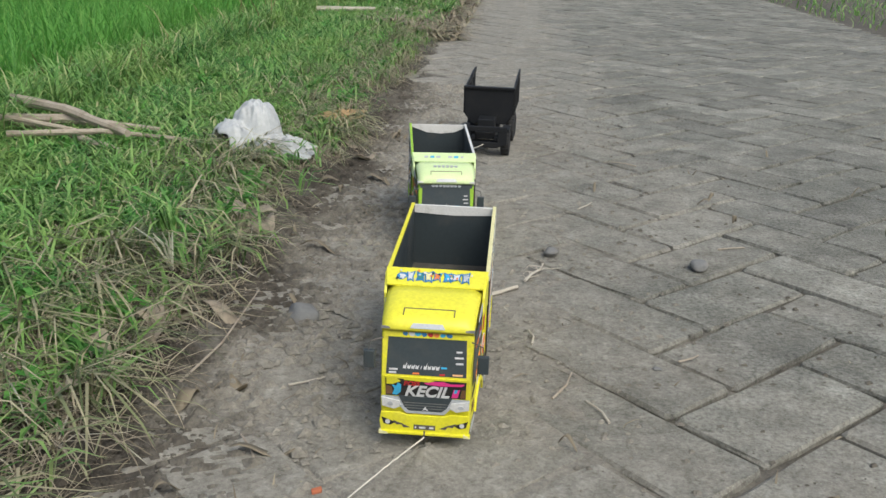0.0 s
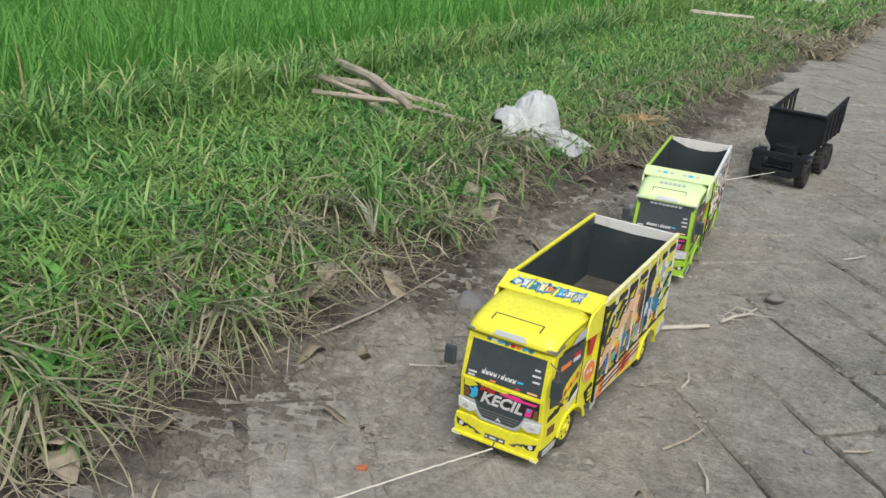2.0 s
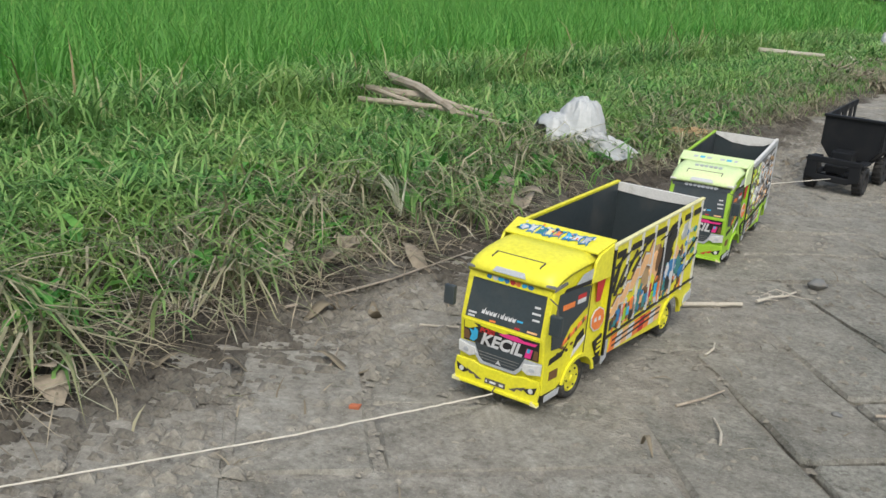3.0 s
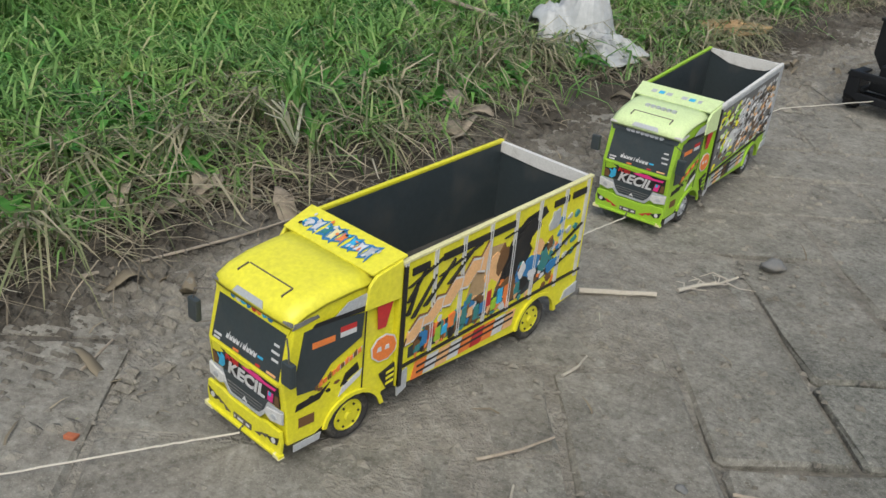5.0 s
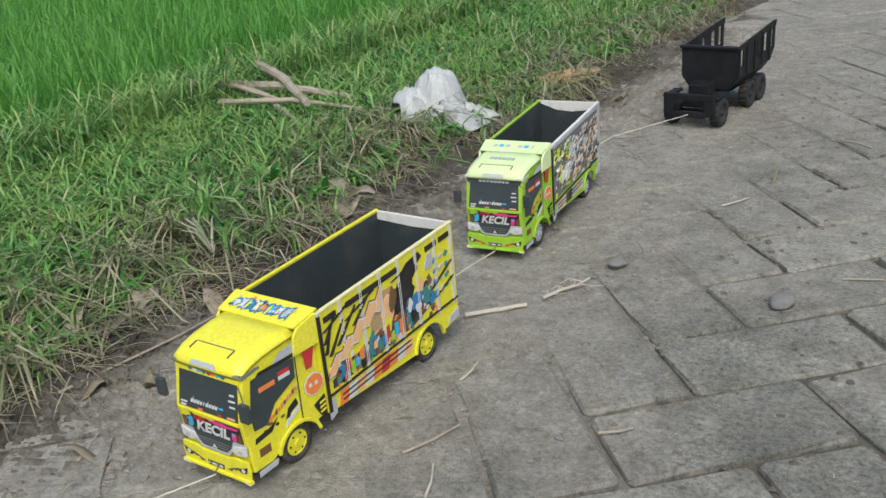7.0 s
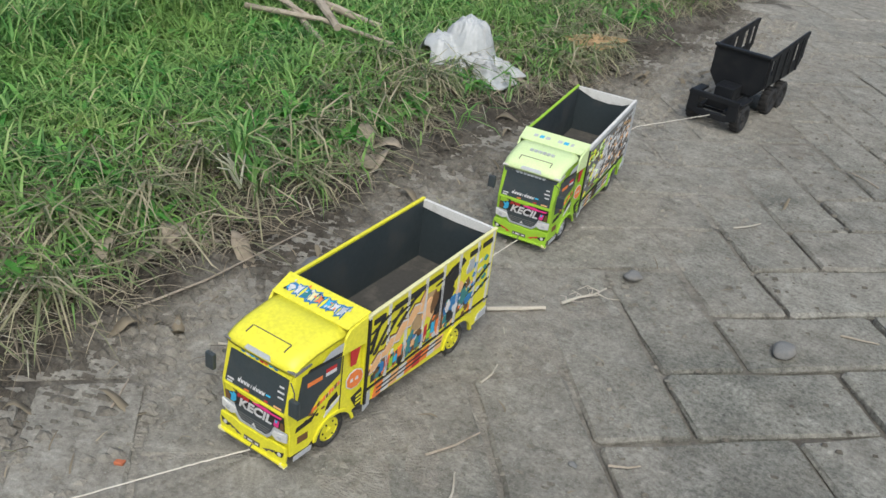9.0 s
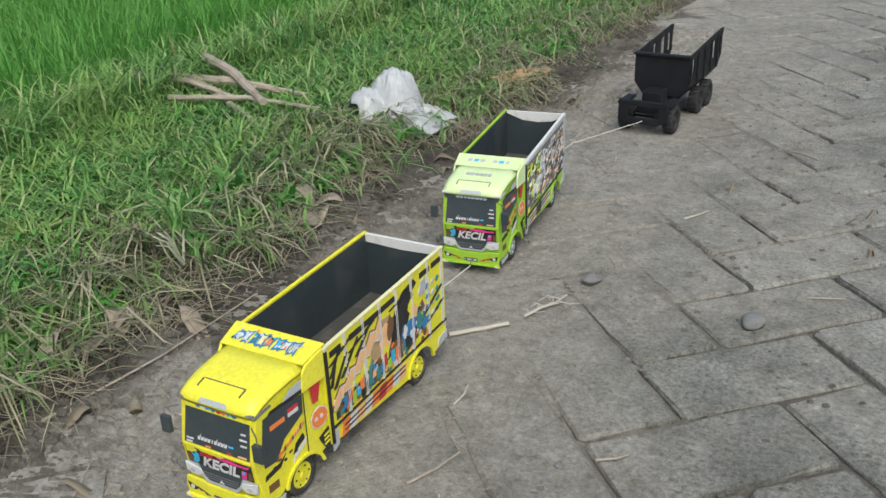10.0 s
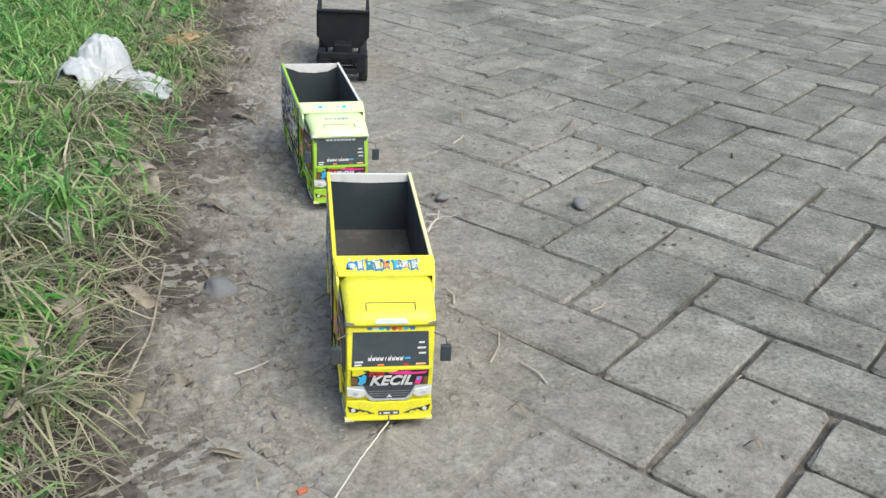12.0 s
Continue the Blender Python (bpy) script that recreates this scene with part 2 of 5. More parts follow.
def prism(outline, depth, frame_m, bevel=0.0):
    """An outline in a plane (u, v), made solid along the plane's normal w from 0 to depth."""
    bm = bmesh.new()
    f = bm.faces.new([bm.verts.new((u, v, 0)) for u, v in outline])
    g = bmesh.ops.extrude_face_region(bm, geom=[f])
    for v in g["geom"]:
        if isinstance(v, bmesh.types.BMVert):
            v.co.z += depth
    if bevel:
        bmesh.ops.bevel(bm, geom=bm.edges[:], offset=bevel, segments=2, profile=0.6, affect="EDGES", clamp_overlap=True)
    bmesh.ops.transform(bm, matrix=frame_m, verts=bm.verts)
    return bm


def box(x0, x1, y0, y1, z0, z1, bevel=0.0):
    return prism([(x0, y0), (x1, y0), (x1, y1), (x0, y1)], z1 - z0, Matrix.Translation((0, 0, z0)), bevel)


def basis(o, u, v):
    """A plane's matrix from an origin and two directions."""
    u, v = Vector(u).normalized(), Vector(v).normalized()
    w = u.cross(v)
    m = Matrix.Identity(4)
    for i, a in enumerate((u, v, w)):
        m.col[i][:3] = a
    m.translation = o
    return m


def tube(points, radius, sides=6, taper=None, wob=0.0, seed=0):
    """A round rod along points."""
    rng = random.Random(seed)
    bm = bmesh.new()
    rings = []
    pts = [Vector(p) for p in points]
    for i, p in enumerate(pts):
        d = (pts[min(i + 1, len(pts) - 1)] - pts[max(i - 1, 0)]).normalized()
        a = d.orthogonal().normalized() if abs(d.z) > 0.9 else d.cross(Vector((0, 0, 1))).normalized()
        b = d.cross(a)
        r = radius if taper is None else radius * (1 + (taper - 1) * i / (len(pts) - 1))
        rings.append([bm.verts.new(p + (a * math.cos(k * math.tau / sides) + b * math.sin(k * math.tau / sides)) * r * (1 + rng.uniform(-wob, wob))) for k in range(sides)])
    for r0, r1 in zip(rings, rings[1:]):
        for k in range(sides):
            bm.faces.new((r0[k], r0[(k + 1) % sides], r1[(k + 1) % sides], r1[k]))
    bm.faces.new(rings[0][::-1])
    bm.faces.new(rings[-1])
    return bm


def ink(store, bm, colour):
    """Add a small patch of colour to a printed layer."""
    layer, colours = store
    if colour not in colours:
        colours.append(colour)
    for f in bm.faces:
        f.material_index = colours.index(colour)
    me = bpy.data.meshes.new("patch")
    bm.to_mesh(me)
    bm.free()
    layer.from_mesh(me)
    bpy.data.meshes.remove(me)


def lathe(profile, m, sides=24):
    """A profile (radius, x) turned round the x axis."""
    bm = bmesh.new()
    rings = [[bm.verts.new((x, r * math.cos(k * math.tau / sides), r * math.sin(k * math.tau / sides))) for k in range(sides)] for r, x in profile]
    for r0, r1 in zip(rings, rings[1:]):
        for k in range(sides):
            bm.faces.new((r0[k], r0[(k + 1) % sides], r1[(k + 1) % sides], r1[k]))
    bm.faces.new(rings[0])
    bm.faces.new(rings[-1])
    bmesh.ops.transform(bm, matrix=m, verts=bm.verts)
    return bm


def arc(cy, cz, r, a0, a1, n):
    return [(cy + r * math.cos(radians(a0 + (a1 - a0) * i / n)), cz + r * math.sin(radians(a0 + (a1 - a0) * i / n))) for i in range(n + 1)]


def blob_outline(cx, cy, rx, ry, rng, n=9):
    return [(cx + rx * rng.uniform(0.65, 1.1) * math.cos(i * math.tau / n), cy + ry * rng.uniform(0.65, 1.1) * math.sin(i * math.tau / n)) for i in range(n)]


def lettering(name, text, size, m, material, parent, shear=0.0, depth=0.0004):
    """Raised letters in the built-in font, centred on the plane m."""
    cu = bpy.data.curves.new(name, "FONT")
    cu.body, cu.size, cu.align_x, cu.align_y, cu.shear, cu.extrude, cu.offset = text, size, "CENTER", "CENTER", shear, depth, size * 0.03
    ob = new(name, cu)
    me = bpy.data.meshes.new_from_object(ob.evaluated_get(bpy.context.evaluated_depsgraph_get()))
    bpy.data.objects.remove(ob)
    me.transform(m)
    me.materials.clear()
    me.materials.append(M[material])
    made = new(name, me)
    made.parent = parent
    return made


def sm(a, b, x):
    t = np.clip((x - a) / (b - a), 0, 1)
    return t * t * (3 - 2 * t)


def wave(x, y, s, k=0.0):
    """Smooth uneven field of about -1 to 1, of size s metres."""
    return (np.sin(x / s * 2.1 + 1.3 * np.sin(y / s * 1.7 + k)) + np.sin(y / s * 2.3 + 1.7 * np.sin(x / s * 1.3 + 2 + k)) + np.sin((x + y) / s * 3.1 + k * 2)) / 3


# ---- the lie of the land ----
PATH_LEFT, PATH_RIGHT, RICE = -0.43, 3.0, -1.75


def ground_z(x, y):
    e = 0.06 * wave(x * 0, y, 0.35) + 0.03 * wave(x * 0, y, 0.11, 3)
    z = -0.0115 + 0.0040 * wave(x, y, 0.21, 4) + 0.0025 * wave(x, y, 0.05)
    mud = 1 - sm(PATH_LEFT - 0.06 + e, PATH_LEFT + 0.30 + e, x)
    z = z + mud * (0.012 + 0.006 * wave(x, y, 0.06, 1) + 0.004 * wave(x, y, 0.022, 2))
    near = 1 - sm(0.0, 0.42 + 0.2 * wave(x, y, 0.4, 8), x)
    z = z + near * (0.0110 + 0.0035 * wave(x, y, 0.16, 5) + 0.0016 * wave(x, y, 0.03, 7))
    z = z + 0.008 * (1 - sm(-0.46, -0.32, x))
    z = np.where(x > PATH_RIGHT - 0.2, z, np.minimum(z, -0.0032 + 0.0012 * wave(x, y, 0.12, 9) + 0.06 * (1 - sm(-0.52 + e, -0.38 + e, x))))
    # thin drifts of earth over the blocks
    drift = 0.0036 * sm(-0.1, 0.7, wave(x, y, 0.24, 12) + 0.4 * wave(x, y, 0.07, 3)) * sm(-0.5, -0.36, x) * (1 - sm(0.30, 0.62, x))
    z = np.where((x > -0.36 + e) & (x < 1.0), np.minimum(z + drift, 0.0006), z)
    z = z + 0.045 * (1 - sm(-0.85, PATH_LEFT - 0.02, x)) - 0.20 * (1 - sm(RICE - 0.25, RICE + 0.35, x))
    z = z + 0.05 * sm(PATH_RIGHT, PATH_RIGHT + 0.5, x)
    return z


def axis(*runs):
    out = []
    for a, b, step in runs:
        out += list(np.arange(a, b, step))
    return np.array(sorted(set(round(float(v), 4) for v in out)))


def ground():
    xs = axis((-400, -40, 40), (-40, -4, 3), (-4, -1.2, 0.1), (-1.2, 0.4, 0.014), (0.4, 1.8, 0.022), (1.8, 4, 0.1), (4, 40, 4), (40, 401, 40))
    ys = axis((-200, -20, 30), (-20, -1.5, 1), (-1.5, 3.4, 0.02), (3.4, 9, 0.1), (9, 60, 1.5), (60, 601, 40))
    X, Y = np.meshgrid(xs, ys)
    Z = ground_z(X, Y)
    n, k = X.shape
    me = bpy.data.meshes.new("ground")
    i = np.arange(n * k).reshape(n, k)
    quads = np.stack([i[:-1, :-1], i[:-1, 1:], i[1:, 1:], i[1:, :-1]], -1).reshape(-1, 4)
    me.from_pydata(np.stack([X, Y, Z], -1).reshape(-1, 3).tolist(), [], quads.tolist())
    me.materials.append(M["soil"])
    me.polygons.foreach_set("use_smooth", [True] * len(me.polygons))
    return tagged(new("ground", me), "damp brown soil trodden over the edge of a path", "ground", kind="structure")


ground()


# ---- foliage made of single blades ----
def blades(name, material, pos, height, width, lean, curl, seed, parent=None, upright=1.0, comb=0.0):
    """Tapered, bent blades of grass at the given places, joined into one mesh."""
    rng = np.random.default_rng(seed)
    n = len(pos)
    h = height * rng.uniform(0.55, 1.25, n)
    w = width * rng.uniform(0.6, 1.3, n)
    az = rng.normal(-0.15, comb, n) if comb else rng.uniform(0, math.tau, n)
    d = np.stack([np.cos(az), np.sin(az), np.zeros(n)], -1)
    s = np.stack([-np.sin(az), np.cos(az), np.zeros(n)], -1)
    ln = lean * rng.uniform(0.2, 1.4, n)
    cu = curl * rng.uniform(0.3, 1.5, n)
    up = np.array([0, 0, 1.0])
    rows = []
    for f, wf in ((0.0, 0.8), (0.4, 1.0), (0.75, 0.7), (1.0, 0.0)):
        ang = np.clip(ln * f + cu * f * f, 0, 2.0)
        c = pos + d * (h * f * np.sin(ang))[:, None] + up * (h * f * np.maximum(np.cos(ang), 0.03) * upright)[:, None]
        if wf:
            rows += [c - s * (w * wf / 2)[:, None], c + s * (w * wf / 2)[:, None]]
        else:
            rows.append(c)
    V = np.stack(rows, 1).reshape(-1, 3)
    b = (np.arange(n) * 7)[:, None]
    quads = np.concatenate([b + [0, 1, 3, 2], b + [2, 3, 5, 4]]).astype(np.int32)
    tris = (b + [4, 5, 6]).astype(np.int32)
    me = bpy.data.meshes.new(name)
    me.vertices.add(len(V))
    me.vertices.foreach_set("co", V.astype(np.float32).ravel())
    loops = np.concatenate([quads.ravel(), tris.ravel()])
    me.loops.add(len(loops))
    me.loops.foreach_set("vertex_index", loops)
    starts = np.concatenate([np.arange(len(quads)) * 4, len(quads) * 4 + np.arange(len(tris)) * 3]).astype(np.int32)
    me.polygons.add(len(starts))
    me.polygons.foreach_set("loop_start", starts)
    me.update(calc_edges=True)
    me.validate()
    me.materials.append(M[material])
    ob = new(name, me)
    ob.parent = parent
    return ob


def scatter(n, x0, x1, y0, y1, seed, clump=0.0, keep=None, lift=0.0, near=0.0):
    """Places on the ground, thinned by keep(x, y) from 0 to 1; near draws them towards small y."""
    rng = np.random.default_rng(seed)
    x = rng.uniform(x0, x1, n)
    f = rng.uniform(0, 1, n)
    y = y0 + (y1 - y0) * (f ** (1 + near))
    if clump:
        cx, cy = np.round(x / clump) * clump, np.round(y / clump) * clump
        q = rng.uniform(0.25, 0.75, n)
        x, y = x + (cx - x) * q, y + (cy - y) * q
    if keep is not None:
        ok = rng.uniform(0, 1, n) < keep(x, y)
        x, y = x[ok], y[ok]
    return np.stack([x, y, ground_z(x, y) - 0.004 + lift], -1)


def edge_at(y):
    return PATH_LEFT - 0.03 + 0.07 * wave(y * 0, y, 0.5, 1.5) + 0.03 * wave(y * 0, y, 0.13)


TUFT = (-0.545, 0.50)


def green_keep(x, y):
    return (np.hypot(x - TUFT[0], y - TUFT[1] + 0.03) > 0.055) * (0.30 * sm(0.0, 0.14, edge_at(y) - x) + 0.70 * sm(0.12, 0.42, edge_at(y) - x)) * (0.60 + 0.40 * wave(x, y, 0.16, 2)) + 0.02


def straw_keep(x, y):
    d = edge_at(y) - x
    return (np.hypot(x - TUFT[0], y - TUFT[1] + 0.03) > 0.05) * np.clip(sm(-0.07, 0.05, d) * (1 - sm(0.26, 0.62, d)) + 0.05 * sm(0, 0.3, d) + 0.55 * sm(0.25, 0.7, wave(x, y, 0.33, 9)) * sm(0, 0.3, d), 0, 1) * (0.5 + 0.5 * wave(x, y, 0.14, 4))


def foliage():
    verge = [
        ("verge_grass", "grass", scatter(135000, RICE - 0.05, -0.42, -1.2, 6.5, 1, 0.065, green_keep, near=0.35), 0.10, 0.0054, 0.6, 1.0, "short green grass with bleached tips on the path's verge", "grass"),
        ("verge_grass", "grass", scatter(26000, -2.3, -0.2, 6.5, 40, 2, 0.12, lambda x, y: (x < PATH_LEFT - 0.05) * 1.0, near=0.6), 0.14, 0.013, 0.5, 0.8, "rough green grass on the far verge", "grass"),
        ("verge_grass", "grass", scatter(9000, PATH_RIGHT, PATH_RIGHT + 4, 2, 40, 3, 0.1, near=0.5), 0.12, 0.013, 0.5, 0.8, "yellowish green grass beyond the path", "grass"),
        ("dry_straw", "straw", scatter(115000, -1.25, -0.22, -1.2, 5.0, 4, 0.06, straw_keep, 0.004, near=0.35), 0.12, 0.0025, 1.3, 0.7, "flattened dry straw along the path's edge", "straw"),
        ("dry_straw", "straw", scatter(2600, -0.5, 1.6, -1.0, 3.0, 5, 0, lambda x, y: 0.05 + 0.4 * (x < -0.12), 0.006), 0.045, 0.003, 1.55, 0.1, "broken bits of straw strewn over the paving", "straw"),
        ("drooping_grass", "droop", scatter(11000, -1.0, -0.38, -1.2, 5.0, 14, 0.16, lambda x, y: sm(0.0, 0.08, edge_at(y) - x) * (1 - sm(0.16, 0.42, edge_at(y) - x)) * (0.16 + 0.84 * sm(-0.25, 0.45, wave(x, y, 0.3, 6))), 0.012, near=0.35), 0.170, 0.0043, 0.85, 1.25, "long half-withered grass drooping over the path's edge", "grass"),
        ("verge_grass", "grass", scatter(26000, RICE - 0.25, RICE + 0.40, -1.6, 9.0, 21, 0.09, near=0.2), 0.21, 0.0062, 0.35, 0.8, "taller green grass where the verge meets the rice", "grass"),
        ("verge_grass", "grass", scatter(15000, RICE, PATH_LEFT - 0.05, -8, -1.2, 16, 0.1), 0.11, 0.011, 0.5, 0.8, "rough green grass further along the verge", "grass"),
        ("rice_plants", "rice", scatter(22000, -7.0, RICE, -9.0, -2.0, 17, 0.2), 0.38, 0.02, 0.16, 0.4, "bright green rice further along the field", "rice field"),
        ("verge_grass", "grass", scatter(9000, PATH_RIGHT, PATH_RIGHT + 4, -8, 2, 18, 0.1), 0.12, 0.013, 0.5, 0.8, "green grass on the other verge", "grass"),
        ("dry_straw", "straw", scatter(16000, -0.9, -0.30, 5.0, 38, 15, 0.15, lambda x, y: 1 - sm(-0.45, -0.30, x) * 0.8, 0.004, near=0.7), 0.20, 0.012, 1.2, 0.7, "dry straw along the far edge of the path", "straw"),
        ("grass_seed_heads", "seed_head", scatter(110, RICE - 0.3, RICE + 0.4, -0.5, 7.0, 23, 0.0), 0.30, 0.0060, 0.22, 0.6, "brownish grass stalks with seed heads before the rice", "grass"),
        ("broad_weeds", "weed", scatter(19000, RICE, -0.52, -1.2, 7.0, 6, 0.14, lambda x, y: 0.3 + 0.7 * wave(x, y, 0.22, 7), 0.01, near=0.3), 0.075, 0.015, 0.9, 0.9, "low broad-leaved green weeds among the grass", "weeds"),
        ("rice_plants", "rice", scatter(95000, -5.0, RICE + 0.05, -2.0, 9.0, 7, 0.10, lift=0.02), 0.36, 0.006, 0.16, 0.4, "dense bright green young rice beside the verge", "rice field"),
        ("rice_plants", "rice", scatter(80000, -22, RICE - 0.3, 2.0, 34.0, 8, 0.3, lambda x, y: np.where((x > -5) & (y < 9), 0, 1)), 0.40, 0.020, 0.14, 0.35, "dense bright green rice field further off", "rice field"),
        ("rice_plants", "rice", scatter(60000, -90, RICE - 1.0, 10, 75.0, 9, 0.0, lambda x, y: np.where((x > -22) & (y < 34), 0, 1)), 0.42, 0.08, 0.12, 0.3, "far bright green rice field", "rice field"),
    ]
    for k, (name, material, pos, h, w, lean, curl, label, cat) in enumerate(verge):
        up = 0.45 if material == "straw" else 0.75 if material == "droop" else 1.0
        tagged(blades(name, material, pos, h, w, lean, curl, 40 + k, upright=up, comb=1.0 if material == "droop" else 0.0), label, cat, kind="stuff")


foliage()


# ---- toy trucks ----
def wheel(parent, x, y, r, w, rim):
    out = 1 if x > 0 else -1
    m = Matrix.Translation((x, y, r)) @ Matrix.Scale(out, 4, (1, 0, 0))
    t = part("wheel", lathe([(r * 0.62, -w / 2), (r * 0.92, -w / 2), (r, -w * 0.3), (r, w * 0.3), (r * 0.92, w / 2), (r * 0.74, w / 2), (r * 0.64, w * 0.34), (r * 0.52, 0.0)], m), "tyre", parent, "black rubber tyre with dust", True)
    part("rim", lathe([(r * 0.66, 0.0), (r * 0.66, w * 0.36), (r * 0.60, w * 0.44), (r * 0.54, w * 0.38), (r * 0.2, w * 0.40), (r * 0.17, w * 0.54), (r * 0.04, w * 0.54)], m, 20), rim, t)
    for k in range(6):
        a = k * math.tau / 6
        p = Matrix.Translation((0, r * 0.47 * math.cos(a), r * 0.47 * math.sin(a)))
        part("wheel_nut", lathe([(r * 0.05, w * 0.3), (r * 0.05, w * 0.46), (r * 0.02, w * 0.48)], m @ p, 6), "black", t)
    return t


def toy_truck(m, paint, roof, header, rim, label):
    t = root("toy_truck", m, label, "toy truck", "towed toy trucks")
    X, FLARE = 0.062, 0.088
    # cab with its wheel arch, cut from card
    prof = [(0.004, 0.03), (0.002, 0.07), (-0.002, 0.106), (0.0095, 0.162), (0.0115, 0.172), (0.017, 0.177), (0.035, 0.183), (0.06, 0.186), (0.132, 0.188), (0.132, 0.048), (0.118, 0.046)]
    prof += arc(0.081, 0.027, 0.036, 15, 165, 8) + [(0.036, 0.03)]
    bm = prism(prof, 2 * X, basis((-X, 0, 0), (0, 1, 0), (0, 0, 1)))
    for v in bm.verts:
        v.co.x *= (X - 0.0005 + FLARE * max(0.0, v.co.y)) / X
        if v.co.z > 0.173:
            v.co.x *= 1 - 0.09 * ((v.co.z - 0.173) / 0.016) ** 2
    cab = part("cab", bm, paint, t)
    bv = cab.modifiers.new("edge", "BEVEL")
    bv.width, bv.segments, bv.limit_method = 0.0022, 2, "ANGLE"
    # rounded roof cap over the cab
    n = 16
    bm = bmesh.new()
    rows = []
    for y, z, hw in ((0.0045, 0.1735, 0.0625), (0.0050, 0.1775, 0.0628), (0.0085, 0.1835, 0.0630), (0.0200, 0.1900, 0.0640), (0.042, 0.1950, 0.0652), (0.074, 0.1975, 0.0668), (0.106, 0.1980, 0.0684)):
        row = []
        for i in range(n + 1):
            u = -1 + 2 * i / n
            row.append(bm.verts.new((hw * u, y + 0.004 * abs(u) ** 6, z - 0.009 * abs(u) ** 10 * min(1, (z - 0.17) / 0.015))))
        rows.append(row)
    for a, b in zip(rows, rows[1:]):
        for i in range(n):
            bm.faces.new((a[i], a[i + 1], b[i + 1], b[i]))
    g = bmesh.ops.extrude_face_region(bm, geom=bm.faces[:])
    for v in g["geom"]:
        if isinstance(v, bmesh.types.BMVert):
            v.co.z -= 0.004
    part("roof", bm, roof, t, smooth=True)
    part("roof_hatch_line", box(-0.034, 0.034, 0.030, 0.0312, 0.1905, 0.1932), "wire", t)
    for s in (-1, 1):
        part("roof_hatch_line", prism([(s * 0.034, 0.018), (s * 0.0352, 0.018), (s * 0.0352, 0.0312), (s * 0.034, 0.0312)], 0.0035, pose(0, 0, 0.1825, 15)), "wire", t)
    part("roof_badge", prism([(-0.024, 0.0), (0.024, 0.0), (0.020, 0.007), (-0.020, 0.007)], 0.001, basis((0, 0.0036, 0.1755), (1, 0, 0), (0, 0.45, 0.89))), "silver", t)
    # sloping header board in front of the load bed
    hb = basis((0, 0.098, 0.1960), (1, 0, 0), (0, 0.040, 0.0100))
    part("header_board", prism([(-0.070, 0.0), (0.070, 0.0), (0.0755, 0.043), (-0.0755, 0.043)], 0.003, hb, 0.0008), header, t)
    for s in (-1, 1):
        cheek = basis((s * 0.0625 - 0.002, 0, 0), (s * FLARE, 1, 0), (0, 0, 1))
        part("header_side", prism([(0.090, 0.160), (0.134, 0.160), (0.134, 0.205), (0.102, 0.196), (0.094, 0.186)], 0.004, cheek, 0.0008), header, t)
    rng = random.Random(5)
    if paint == "yellow":
        for k in range(8):
            x = -0.050 + 0.0132 * k + rng.uniform(-0.001, 0.001)
            w, h0 = rng.uniform(0.0072, 0.0090), rng.uniform(0.0105, 0.0145)
            out = [(x - w * rng.uniform(0.5, 1), 0.021 - h0), (x + w * 0.3, 0.0215 - h0 * rng.uniform(0.5, 0.9)), (x + w * 0.8, 0.020 - h0), (x + w * 0.6, 0.021), (x + w * rng.uniform(0.7, 1.1), 0.021 + h0), (x - w * 0.1, 0.021 + h0 * 0.7), (x - w * 0.9, 0.022 + h0 * rng.uniform(0.6, 1)), (x - w * 0.6, 0.021)]
            if k == 0:
                part("header_print", prism(blob_outline(x, 0.021, 0.010, 0.010, rng, 10), 0.0006, hb @ pose(0, 0, 0.003)), "blue", t)
                part("header_print", prism(blob_outline(x, 0.020, 0.0058, 0.0055, rng, 9), 0.0006, hb @ pose(0, 0, 0.0036)), "letter", t)
                continue
            part("header_print", prism(out, 0.0006, hb @ pose(0, 0, 0.003 + 0.00015 * k)), "blue", t)
            inner = [(x + (p - x) * 0.62, 0.021 + (q - 0.021) * 0.66) for p, q in out]
            part("header_print", prism(inner, 0.0006, hb @ pose(0, 0, 0.0036 + 0.00015 * k)), ("cyan", "letter", "teal", "cream", "orange", "cyan", "letter", "silver")[k], t)
        for k in range(26):
            x, q = rng.uniform(-0.056, 0.052), rng.uniform(0.010, 0.033)
            part("header_print", prism(blob_outline(x, q, rng.uniform(0.0012, 0.003), rng.uniform(0.0012, 0.004), rng, 6), 0.0004, hb @ pose(0, 0, 0.0052 + 0.00003 * k)), rng.choice(("letter", "blue", "black", "cyan", "orange", "letter")), t)
    else:
        for k in range(7):
            x, w = -0.042 + 0.014 * k, rng.uniform(0.006, 0.011)
            part("header_print", prism([(x - w / 2, 0.016), (x + w / 2, 0.0165), (x + w / 2, 0.026), (x - w / 2, 0.0255)], 0.0005, hb @ pose(0, 0, 0.003)), ("silver", "cyan", "silver", "pale_glare_lime")[k % 4], t)
        for k in range(6):
            x = -0.024 + 0.0095 * k
            part("roof_print", box(x - 0.0034, x + 0.0034, 0.052, 0.060, 0.194, 0.1992), "silver", t)
    # visor band over the windscreen
    part("sun_visor", prism([(-0.0640, 0.0), (0.0640, 0.0), (0.0635, 0.0040), (0.020, 0.0030), (-0.020, 0.0030), (-0.0635, 0.0040)], 0.0030, basis((0, 0.0085, 0.1715), (1, 0, 0), (0, 0.2, 1)), 0.001), "white" if paint == "lime" else "tape", t)
